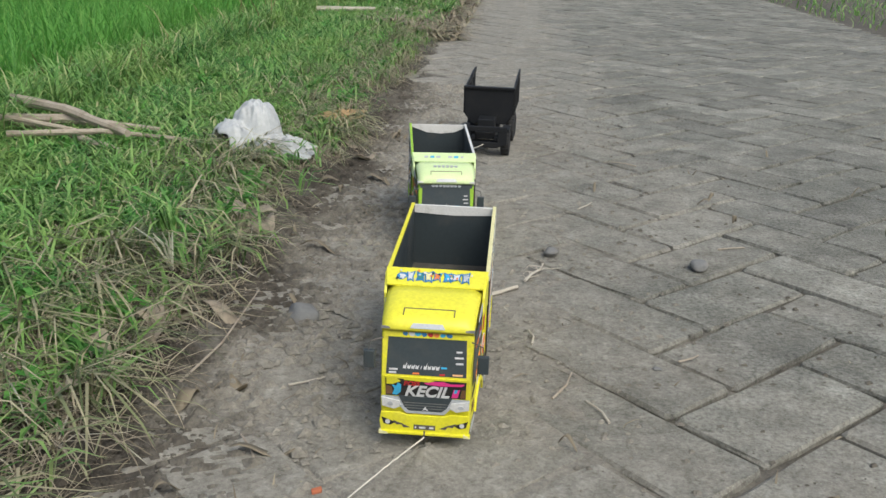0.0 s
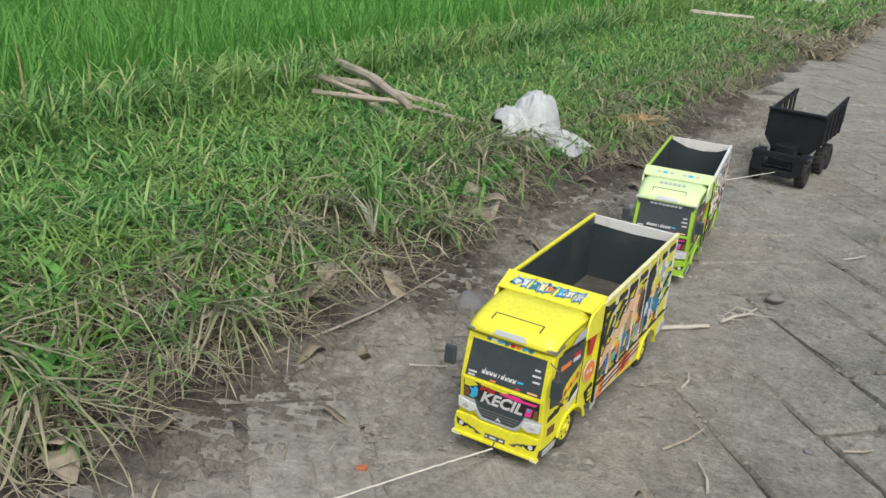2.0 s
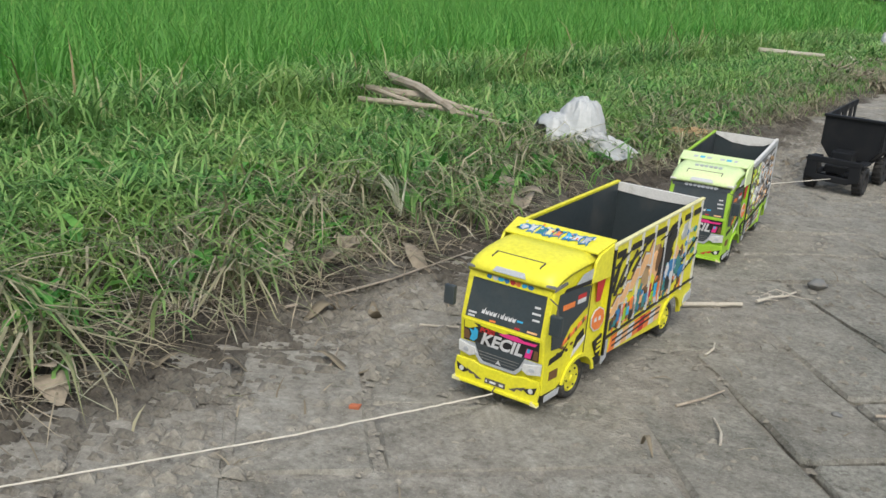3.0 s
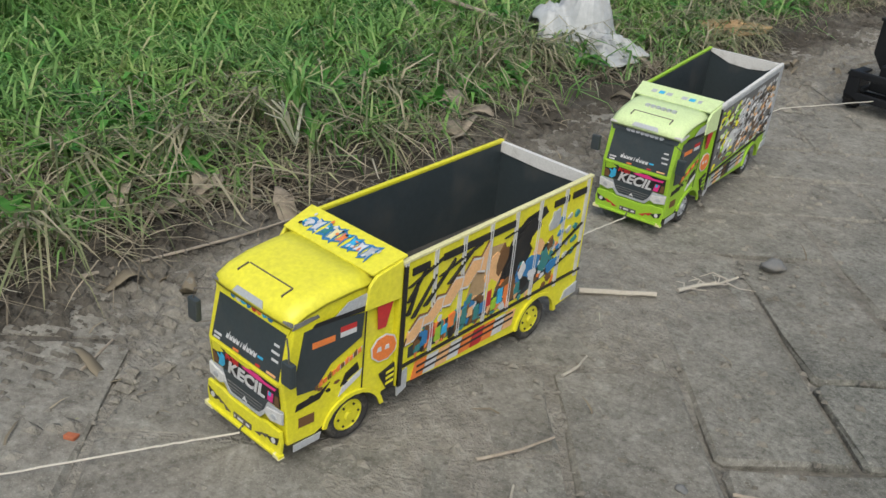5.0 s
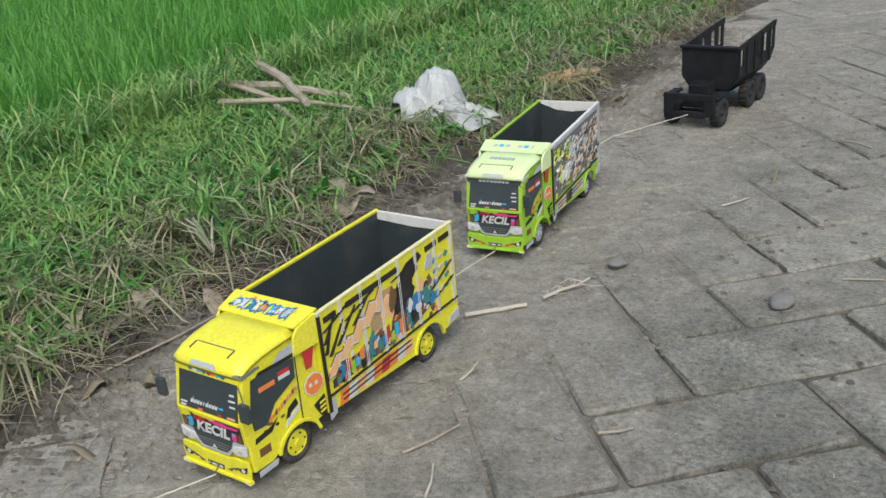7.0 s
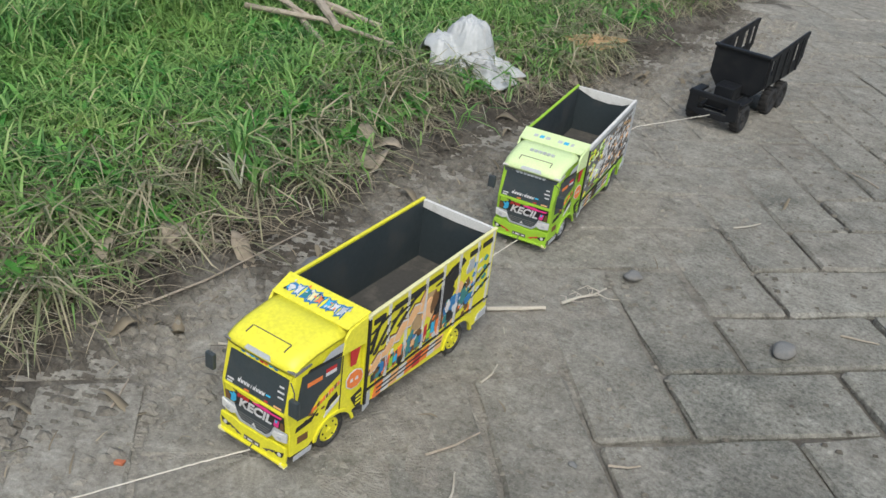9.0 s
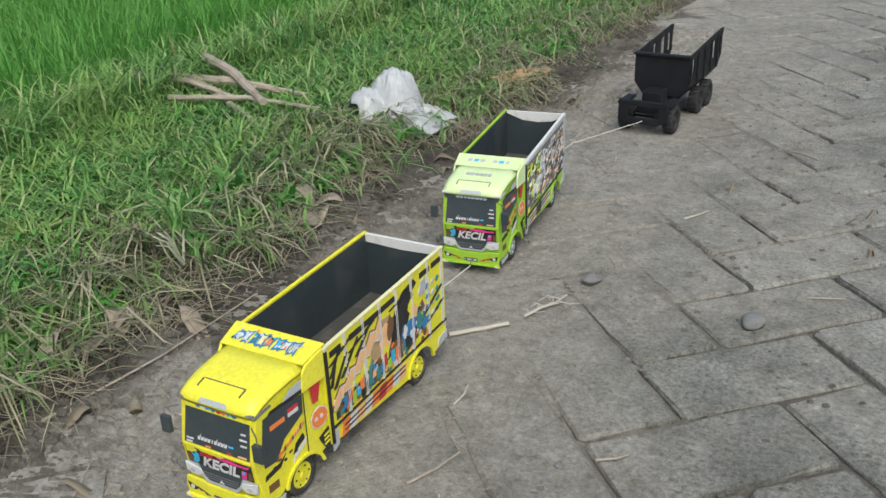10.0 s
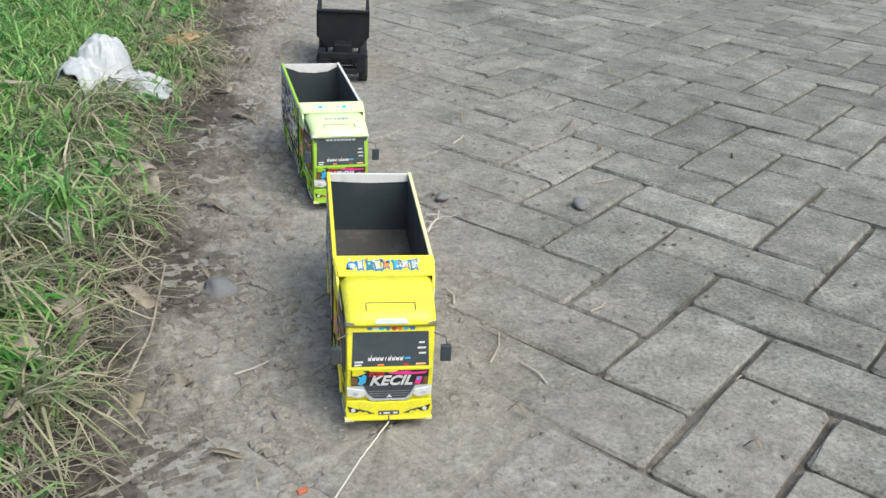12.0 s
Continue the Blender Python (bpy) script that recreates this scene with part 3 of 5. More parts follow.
    for s in (-1, 1):
        part("visor_end", prism([(0.008, 0.1675), (0.040, 0.170), (0.038, 0.1740), (0.010, 0.1740)], 0.002, basis((s * 0.0632 - 0.0015, 0, 0), (0, 1, 0), (0, 0, 1)), 0.0008), "white" if paint == "lime" else "tape", t)
    fw = basis((0, -0.0016, 0.106), (1, 0, 0), (0, 0.0115, 0.056))
    part("visor_band", prism([(-0.0575, 0.0550), (0.0575, 0.0550), (0.0610, 0.0660), (-0.0610, 0.0660)], 0.0024, fw), paint if paint == "yellow" else "screen", t)
    for k, c in enumerate(("blue", "letter", "cyan", "blue", "red", "orange", "cyan", "blue")):
        part("visor_print", prism(blob_outline(-0.030 + 0.0085 * k, 0.0605, 0.0048, 0.0042, rng, 7), 0.0005, fw @ pose(0, 0, 0.0024)), c if paint == "yellow" else "silver", t)
    part("windscreen", prism([(-0.0550, 0.003), (0.0550, 0.003), (0.0535, 0.0550), (-0.0535, 0.0550)], 0.0010, fw, 0.0003), "screen", t, "dark glossy printed windscreen")
    # unreadable stickers on the windscreen as plain bars
    bars = [(-0.045, 0.010, 0.012), (-0.046, 0.0055, 0.010), (0.044, 0.038, 0.008), (0.044, 0.030, 0.012), (0.045, 0.022, 0.010), (0.043, 0.006, 0.014), (-0.014, 0.0055, 0.009), (0.022, 0.0055, 0.007), (0.024, 0.015, 0.008)]
    for k, (x, z, w) in enumerate(bars):
        part("sticker", prism([(x - w / 2, z - 0.0013), (x + w / 2, z - 0.0011), (x + w / 2, z + 0.0013), (x - w / 2, z + 0.0011)], 0.0004, fw @ pose(0, 0, 0.0011)), ("letter", "letter", "letter", "letter", "letter", "peach", "orange", "red", "cyan")[k], t)
    for k in range(9):
        x = -0.030 + 0.0056 * k
        w = 0.0040 if k != 4 else 0.001
        part("sticker", prism([(x - w / 2, 0.0120), (x + w / 2, 0.0116), (x + w / 2 + 0.0016, 0.0178 + 0.003 * (k in (0, 5))), (x + 0.0006, 0.0150), (x - w / 2 + 0.0010, 0.0172)], 0.0004, fw @ pose(0, 0, 0.0011)), "letter", t)
    # printed front panel
    fp = basis((0, 0.0015, 0.070), (1, 0, 0), (0, -0.0035, 0.036))
    part("front_panel", prism([(-0.055, 0.006), (0.055, 0.006), (0.0555, 0.0335), (-0.0555, 0.0335)], 0.0010, fp), "black", t)
    part("front_stripe", prism([(-0.0555, 0.0335), (0.0555, 0.0335), (0.0555, 0.0365), (-0.0555, 0.0365)], 0.0014, fp), paint, t)
    pr = fp @ pose(0, 0, 0.0011)
    part("front_print", prism([(-0.054, 0.024), (-0.046, 0.024), (-0.034, 0.0295), (-0.040, 0.0332), (-0.054, 0.0332)], 0.0003, pr), paint, t)
    part("front_print", prism([(-0.030, 0.0318), (0.004, 0.0300), (0.012, 0.0325), (0.006, 0.0334), (-0.030, 0.0334)], 0.0003, pr), paint, t)
    part("front_print", prism([(-0.055, 0.008), (-0.045, 0.008), (-0.047, 0.020), (-0.055, 0.022)], 0.0003, pr), "brown", t)
    part("front_print", prism([(-0.046, 0.0085), (-0.040, 0.0070), (-0.0345, 0.0125), (-0.0335, 0.0235), (-0.0385, 0.0275), (-0.0405, 0.0215), (-0.0465, 0.0235), (-0.0430, 0.0165)], 0.0004, pr), "cyan", t)
    part("front_print", prism([(0.002, 0.0265), (0.020, 0.0250), (0.050, 0.0262), (0.0530, 0.0300), (0.034, 0.0290), (0.024, 0.0318), (0.008, 0.0310), (-0.003, 0.0285)], 0.0004, pr), "pink", t)
    part("front_print", prism([(0.0355, 0.0075), (0.0440, 0.0075), (0.0470, 0.0205), (0.0385, 0.0205)], 0.0004, pr), "pink", t)
    part("front_print", prism([(0.0385, 0.0150), (0.0425, 0.0150), (0.0440, 0.0205), (0.0398, 0.0205)], 0.0006, pr), "cyan", t)
    part("front_print", prism([(0.0470, 0.0075), (0.0545, 0.0075), (0.0545, 0.0205), (0.0495, 0.0205)], 0.0004, pr), "brown", t)
    lettering("front_lettering", "BOSS", 0.0095, pr @ pose(-0.020, 0.0265, 0.0006), "red", t, 0.25)
    lettering("front_lettering", "KECIL", 0.0235, pr @ pose(0.001, 0.0145, 0.0009), "letter", t, 0.3)
    part("front_print", prism([(-0.026, 0.0042), (0.031, 0.0042), (0.031, 0.0058), (-0.027, 0.0058)], 0.0008, pr), "silver", t)
    # grille and headlamps
    gl = basis((0, 0.0005, 0.050), (1, 0, 0), (0, 0, 1))
    part("grille", prism([(-0.037, 0.0265), (-0.028, 0.0075), (-0.022, 0.0045), (0.022, 0.0045), (0.028, 0.0075), (0.037, 0.0265)], 0.0024, gl, 0.0005), "screen", t)
    part("grille_trim", prism([(-0.036, 0.012), (-0.026, 0.0010), (0.026, 0.0010), (0.036, 0.012), (0.032, 0.0135), (0.0225, 0.0042), (-0.0225, 0.0042), (-0.032, 0.0135)], 0.003, gl), "silver", t)
    for z in (0.0085, 0.0125, 0.0165):
        part("grille_bar", prism([(-0.026 - (z - 0.0085) * 0.45, z), (0.026 + (z - 0.0085) * 0.45, z), (0.0265 + (z - 0.0085) * 0.45, z + 0.0009), (-0.0265 - (z - 0.0085) * 0.45, z + 0.0009)], 0.0028, gl), "tape", t)
    part("lamp_band", prism([(-0.0605, 0.009), (0.0605, 0.009), (0.0605, 0.0245), (-0.0605, 0.0245)], 0.0012, gl), "silver", t)
    part("grille_badge", prism([(0, 0.012), (0.004, 0.006), (0, 0.0075), (-0.004, 0.006)], 0.0032, gl), "letter", t)
    for s in (-1, 1):
        out = [(s * 0.033, 0.011), (s * 0.043, 0.006), (s * 0.060, 0.010), (s * 0.061, 0.024), (s * 0.050, 0.021), (s * 0.036, 0.019)]
        h = part("headlamp", prism(out if s > 0 else out[::-1], 0.003, gl, 0.0006), "lamp_glass", t, "silver-white printed headlamp")
        part("lamp_lens", prism(blob_outline(s * 0.049, 0.014, 0.0045, 0.0035, rng), 0.0008, gl @ pose(0, 0, 0.003)), "silver", h)
    # bumper with fog lamps and plate
    bp = basis((0, -0.0005, 0.022), (1, 0, 0), (0, 0, 1))
    bum = part("bumper", prism([(-0.061, 0.002), (-0.050, 0.0), (0.050, 0.0), (0.061, 0.002), (0.063, 0.016), (0.061, 0.030), (0.036, 0.030), (0.024, 0.027), (-0.024, 0.027), (-0.036, 0.030), (-0.061, 0.030), (-0.063, 0.016)], 0.004, bp, 0.001), paint, t)
    part("bumper_lip", prism([(-0.063, -0.002), (0.063, -0.002), (0.063, 0.002), (-0.063, 0.002)], 0.007, bp, 0.001), paint, bum)
    for x0, x1 in ((-0.0634, -0.050), (0.054, 0.0634)):
        part("chipped_edge", prism([(x0, -0.0024), (x1, -0.0024), (x1 - 0.003, 0.0012), (x0, 0.0024)], 0.0074, bp), "cream", bum, "chipped corner showing white card")
    fr = bp @ pose(0, 0, 0.0042)
    for s in (-1, 1):
        a = [(s * 0.040, 0.0150), (s * 0.048, 0.0105), (s * 0.057, 0.0125), (s * 0.060, 0.0225), (s * 0.054, 0.0200)]
        part("fog_lamp_surround", prism(a if s > 0 else a[::-1], 0.0004, fr), "black", bum)
        part("fog_lamp", prism(arc(s * 0.0515, 0.0155, 0.0034, 0, 330, 11), 0.0009, fr), "lamp_glass", bum)
        for q in range(2):
            x = s * (0.020 + 0.010 * q)
            a = [(x, 0.0085 + 0.004 * q), (x + s * 0.009, 0.0075 + 0.004 * q), (x + s * 0.014, 0.0150 + 0.003 * q), (x + s * 0.007, 0.0115 + 0.004 * q)]
            part("bumper_stripe", prism(a if s > 0 else a[::-1], 0.0004, fr), "wire" if paint == "yellow" else "red", bum)
    pl = part("number_plate", prism([(-0.015, 0.006), (0.015, 0.006), (0.015, 0.013), (-0.015, 0.013)], 0.0008, fr), "wire", bum)
    for x, w in ((-0.0125, 0.002), (-0.003, 0.009), (0.0095, 0.006)):
        part("plate_bar", prism([(x - w / 2, 0.0080), (x + w / 2, 0.0080), (x + w / 2, 0.0108), (x - w / 2, 0.0108)], 0.0003, fr @ pose(0, 0, 0.0008)), "letter", pl)
    part("tow_hook", tube([(0, -0.003, 0.026), (0, -0.009, 0.022), (0, -0.009, 0.017), (0, -0.002, 0.017)], 0.0012), "wire", t)
    # mirrors on wire arms
    for s in (-1, 1):
        arm = part("mirror_arm", tube([(s * 0.060, 0.004, 0.160), (s * 0.076, -0.006, 0.158), (s * 0.078, -0.007, 0.146)], 0.0009), "wire", t)
        part("mirror", box(s * 0.077 - 0.0078, s * 0.077 + 0.0078, -0.010, -0.003, 0.120, 0.146, 0.002), "screen", arm)
    # cab sides
    for s in (-1, 1):
        fl = basis((s * (X - 0.0002), 0, 0), (s * FLARE, 1, 0), (0, 0, 1))
        if s < 0:
            fl = fl @ Matrix.Scale(-1, 4, (0, 0, 1))
        f2 = fl
        part("skirt_strip", prism([(0.010, 0.0205), (0.040, 0.0225), (0.042, 0.0310), (0.010, 0.0290)], 0.0010, fl), "silver", t)
        part("side_window", prism([(0.012, 0.112), (0.014, 0.090), (0.034, 0.088), (0.052, 0.112), (0.088, 0.130), (0.090, 0.158), (0.040, 0.163), (0.021, 0.161)], 0.0008, fl), "screen", t, "dark printed side window")
        part("window_print", prism([(0.030, 0.138), (0.056, 0.138), (0.056, 0.145), (0.030, 0.145)], 0.0003, fl @ pose(0, 0, 0.0008)), "orange", t)
        part("window_print", prism([(0.062, 0.139), (0.081, 0.139), (0.081, 0.145), (0.062, 0.145)], 0.0003, fl @ pose(0, 0, 0.0008)), "letter", t)
        part("window_print", prism([(0.062, 0.145), (0.081, 0.145), (0.081, 0.151), (0.062, 0.151)], 0.0003, fl @ pose(0, 0, 0.0008)), "red", t)
        for q in range(11):
            y, z = 0.034 + 0.0050 * q, 0.0865 + 0.0024 * q
            part("door_print", prism([(y, z), (y + 0.0036, z + 0.0016), (y + 0.0036, z + 0.0066 + 0.002 * (q % 2)), (y, z + 0.0048)], 0.0012, fl), "orange" if q % 3 else "brown", t)
        part("door_print", prism([(0.060, 0.098), (0.088, 0.112), (0.090, 0.118), (0.062, 0.104)], 0.0004, fl), "letter", t)
        part("door_line", prism([(0.090, 0.060), (0.0915, 0.060), (0.0935, 0.165), (0.092, 0.165)], 0.0005, fl), "black", t)
        part("door_handle", prism([(0.072, 0.084), (0.086, 0.090), (0.086, 0.094), (0.072, 0.089)], 0.0012, fl, 0.0003), "black", t)
        for k in range(5):
            part("door_print", prism(blob_outline(0.030 + 0.010 * k, 0.080 + 0.006 * (k % 2), 0.004, 0.0025, rng, 7), 0.0004, fl), "brown" if k % 2 else "black", t)
        part("door_print", prism([(0.108, 0.130), (0.118, 0.130), (0.126, 0.160), (0.114, 0.170), (0.106, 0.160)], 0.0006, f2), "red", t)
        part("door_print", prism(arc(0.1170, 0.104, 0.0172, 0, 330, 8), 0.0008, f2), "letter", t)
        part("door_print", prism(arc(0.1170, 0.104, 0.0154, 0, 330, 8), 0.0012, f2), "orange", t)
        for y in (0.1105, 0.1205):
            part("door_print", prism([(y - 0.003, 0.102), (y + 0.003, 0.102), (y + 0.002, 0.108), (y - 0.002, 0.107)], 0.0015, f2), "letter", t)
        part("step_box", prism([(0.122, 0.050), (0.1315, 0.050), (0.1315, 0.080), (0.112, 0.072), (0.114, 0.066)], 0.002, f2, 0.0004), "black", t)
        for k in range(3):
            part("step_slot", prism([(0.1205, 0.055 + 0.007 * k), (0.1305, 0.057 + 0.007 * k), (0.1305, 0.060 + 0.007 * k), (0.1205, 0.058 + 0.007 * k)], 0.0006, f2 @ pose(0, 0, 0.002)), paint, t)
        part("cab_grey_trim", prism([(0.056, 0.166), (0.094, 0.166), (0.092, 0.180), (0.070, 0.177)], 0.0007, fl), "silver", t)
        part("door_print", prism([(0.030, 0.162), (0.092, 0.160), (0.100, 0.163), (0.092, 0.166), (0.034, 0.166)], 0.0009, fl), "black", t)
        part("door_print", prism([(0.062, 0.066), (0.088, 0.082), (0.090, 0.090), (0.066, 0.076)], 0.0009, fl), "letter", t)
        part("door_print", prism([(0.064, 0.078), (0.086, 0.092), (0.084, 0.100), (0.070, 0.092)], 0.0011, fl), "black", t)
        part("door_print", prism([(0.012, 0.070), (0.040, 0.074), (0.052, 0.090), (0.040, 0.082), (0.014, 0.078)], 0.0005, fl), "black", t)
        part("door_print", prism([(0.016, 0.048), (0.034, 0.048), (0.034, 0.060), (0.016, 0.060)], 0.0005, fl), "brown", t)
        part("wheel_arch", prism(arc(0.081, 0.027, 0.0385, 10, 170, 10) + arc(0.081, 0.027, 0.034, 170, 10, 10), 0.003, fl), paint, t)
    # load bed
    B0, B1, H = 0.135, 0.472, 0.075
    part("bed_floor", box(-H + 0.004, H - 0.004, B0 + 0.004, B1 - 0.004, 0.094, 0.098), "load_floor", t, "dusty dark load floor")
    part("chassis", box(-0.028, 0.028, 0.02, B1 - 0.02, 0.034, 0.050, 0.002), "black", t)
    part("bed_front_board", box(-H + 0.004, H - 0.004, B0, B0 + 0.004, 0.05, 0.1995), "inner", t)
    part("bed_front_face", box(-H, H, B0 - 0.0025, B0 - 0.0005, 0.048, 0.1985), paint, t)
    part("bed_back_board", box(-H + 0.004, H - 0.004, B1 - 0.004, B1, 0.05, 0.208), "inner", t)
    low = [(H - 0.004, 0.196), (0.03, 0.194), (0.0, 0.193), (-0.03, 0.194), (-H + 0.004, 0.196)] if paint == "yellow" else [(H - 0.004, 0.202), (0.045, 0.190), (0.01, 0.186), (-0.03, 0.189), (-H + 0.004, 0.204)]
    part("bed_back_rim", prism([(-H + 0.004, 0.210), (H - 0.004, 0.210)] + low, 0.006, basis((0, B1 + 0.0005, 0), (1, 0, 0), (0, 0, 1))), "white", t, "white card rim on the tailboard")
    for s in (-1, 1):
        prof = [(B0, 0.045), (0.346, 0.030)] + arc(0.385, 0.028, 0.039, 178, 2, 10) + [(0.430, 0.034), (B1, 0.040), (B1, 0.2105), (B0, 0.2)]
        w = part("bed_side", prism(prof, 0.003, basis((H - 0.003, 0, 0), (0, 1, 0), (0, 0, 1)) if s > 0 else basis((-H, 0, 0), (0, 1, 0), (0, 0, 1))), paint, t, "printed card side of the load bed")
        part("bed_lining", prism([(B0 + 0.004, 0.086), (B1 - 0.004, 0.086), (B1 - 0.004, 0.2075), (B0 + 0.004, 0.197)], 0.0012, basis((s * (H - 0.0036) - 0.0006, 0, 0), (0, 1, 0), (0, 0, 1))), "inner", w)
        part("bed_rim", prism([(B0 - 0.002, 0.1985), (B1, 0.209), (B1, 0.2125), (B0 - 0.002, 0.202)], 0.006, basis((s * (H - 0.0012) - 0.003, 0, 0), (0, 1, 0), (0, 0, 1)), 0.0008), paint if s < 0 else "cream" if paint == "yellow" else "white", w)
        fl = basis((s * (H + 0.0002), 0, 0), (0, 1, 0), (0, 0, 1)) if s > 0 else basis((-(H + 0.0002), 0, 0), (0, 1, 0), (0, 0, 1)) @ Matrix.Scale(-1, 4, (0, 0, 1))
        # printed picture as patches of colour
        pr = random.Random(11)
        k = 0
        inks = (bmesh.new(), [])
        def patch(y, z, ry, rz, c, n=9, slant=0.0, lo=0.55):
            out = [(y + ry * pr.uniform(lo, 1.15) * math.cos(q * math.tau / n) + slant * rz * math.sin(q * math.tau / n), z + rz * pr.uniform(lo, 1.15) * math.sin(q * math.tau / n)) for q in range(n)]
            if max(ry, rz) > 0.0115:
                part("printed_figure", prism(out, 0.0004 + 0.000006 * k, fl), c, w)
            else:
                ink(inks, prism(out, 0.0004 + 0.000006 * k, fl), c)
        if paint == "yellow":
            for out, c in (([(0.150, 0.0765), (0.345, 0.081), (0.400, 0.096), (0.405, 0.118), (0.330, 0.127), (0.250, 0.112), (0.190, 0.100), (0.150, 0.090)], "inner"), ([(0.240, 0.112), (0.252, 0.150), (0.275, 0.172), (0.302, 0.170), (0.312, 0.120)], "husk"), ([(0.292, 0.112), (0.306, 0.150), (0.322, 0.176), (0.342, 0.190), (0.376, 0.196), (0.384, 0.186), (0.358, 0.172), (0.362, 0.150), (0.350, 0.126), (0.330, 0.116)], "black")):
                k += 1
                part("printed_figure", prism(out, 0.0004 + 0.000006 * k, fl), c, w)
            for q in range(230):
                k += 1
                f = pr.random()
                patch(B0 + 0.025 + 0.25 * f, 0.080 + 0.060 * pr.random() * (0.4 + 0.6 * f), pr.uniform(0.003, 0.008), pr.uniform(0.003, 0.010), pr.choice(("blue", "teal", "brown", "black", "black", "peach", "letter", "teal", "brown", "orange", "brown")), 8, 0.2, 0.35)
            for y, z, ry, rz, c in ((0.288, 0.140, 0.016, 0.028, "peach"), (0.300, 0.150, 0.010, 0.020, "brown"), (0.282, 0.112, 0.012, 0.016, "yellow"), (0.325, 0.140, 0.018, 0.034, "black"), (0.318, 0.110, 0.014, 0.016, "brown"), (0.350, 0.168, 0.024, 0.018, "black"), (0.366, 0.157, 0.013, 0.017, "yellow"), (0.372, 0.140, 0.012, 0.014, "peach"), (0.360, 0.122, 0.018, 0.018, "blue"), (0.362, 0.108, 0.009, 0.009, "letter"), (0.385, 0.118, 0.010, 0.018, "teal"), (0.345, 0.100, 0.012, 0.010, "black"), (0.400, 0.170, 0.012, 0.016, "silver"), (0.402, 0.105, 0.010, 0.010, "blue"), (0.342, 0.120, 0.007, 0.012, "letter"), (0.395, 0.140, 0.006, 0.010, "brown")):
                k += 1
                patch(y, z, ry, rz, c, 11, 0.15, 0.6)
            for q in range(12):
                k += 1
                y, z = 0.415 + 0.016 * (q % 3), 0.112 + 0.018 * (q // 3)
                patch(y, z, 0.006, 0.005, ("blue", "silver", "teal")[q % 3], 6, 0.5, 0.4)
            for q in range(17):
                k += 1
                y, z = 0.158 + 0.0108 * q, 0.0805 + 0.0003 * q + 0.0045 * (q % 3)
                h0 = (0.010, 0.016, 0.012, 0.018)[q % 4] + 0.0004 * q
                part("printed_crate", prism([(y, z), (y + 0.0090, z + 0.0005), (y + 0.0090, z + h0), (y + 0.0012, z + h0 - 0.002)], 0.0004 + 0.000006 * k, fl), ("teal", "blue", "red", "lime", "cyan", "orange", "brown", "teal", "peach")[q % 9], w)
            # one bold slanting word-shape, outlined twice
            for c, g in (("brown", 0.0046), ("letter", 0.0030), ("peach", 0.0)):
                k += 8
                low, high = [], []
                for q in range(10):
                    y, z = 0.143 + 0.0140 * q, 0.104 + 0.0066 * q
                    hh = (0.010, 0.012, 0.008, 0.013, 0.009, 0.015, 0.010, 0.016, 0.011, 0.019)[q] + g
                    low.append((y - g * 0.4, z - hh * (0.9 if q % 2 else 0.6)))
                    high.append((y + 0.004 + g * 0.4, z + hh * (1.0 if q % 2 else 0.65)))
                part("printed_word", prism(low + high[::-1], 0.0004 + 0.000006 * k, fl), c, w)
            for q in range(8):
                k += 1
                y, z = 0.150 + 0.0155 * q, 0.106 + 0.0073 * q
                part("printed_stroke", prism([(y, z - 0.009), (y + 0.0013, z - 0.009), (y + 0.0050, z + 0.008), (y + 0.0034, z + 0.009)], 0.0004 + 0.000006 * k, fl), "letter" if q % 2 else "peach", w)
            for y0, z0, y1, z1 in ((0.142, 0.168, 0.20, 0.190), (0.142, 0.150, 0.17, 0.186), (0.19, 0.165, 0.26, 0.186), (0.30, 0.176, 0.36, 0.188), (0.142, 0.134, 0.158, 0.166), (0.150, 0.128, 0.186, 0.172), (0.168, 0.136, 0.215, 0.180), (0.205, 0.150, 0.245, 0.182), (0.40, 0.120, 0.462, 0.150), (0.41, 0.102, 0.464, 0.122)):
                k += 1
                part("printed_streak", prism([(y0, z0), (y0 + 0.006, z0), (y1, z1 - 0.003), (y1, z1)], 0.0004 + 0.000006 * k, fl), "black", w)
        else:
            part("printed_panel", prism([(B0 + 0.006, 0.076), (B1 - 0.004, 0.083), (B1 - 0.004, 0.200), (B0 + 0.006, 0.190)], 0.0003, fl), "tape", w)
            for q in range(34):
                k += 1
                f = (q + pr.random()) / 34
                col = pr.choice(("silver", "letter", "brown", "wire", "peach", "silver") if f > 0.3 else ("lime", "yellow", "letter", "wire", "pale_glare_lime"))
                patch(B0 + 0.030 + 0.29 * f, 0.092 + 0.085 * pr.random(), pr.uniform(0.012, 0.026), pr.uniform(0.008, 0.020), col, 11, 0.6, 0.5)
            for q in range(300):
                k += 1
                f = pr.random()
                col = pr.choice(("brown", "wire", "letter", "peach", "silver", "black", "silver", "letter", "husk") if f > 0.3 else ("yellow", "lime", "brown", "letter", "black", "pale_glare_lime"))
                patch(B0 + 0.02 + 0.31 * f, 0.080 + 0.105 * pr.random(), pr.uniform(0.003, 0.010), pr.uniform(0.002, 0.007), col, 7, 0.8, 0.25)
            part("printed_streak", prism([(B0 + 0.004, 0.192), (B1, 0.2005), (B1, 0.209), (B0 + 0.004, 0.199)], 0.0004 + 0.000006 * (k + 1), fl), "silver", w)
            part("printed_streak", prism([(0.452, 0.06), (0.4715, 0.070), (0.4715, 0.205), (0.458, 0.200)], 0.0004 + 0.000006 * (k + 2), fl), "silver", w)
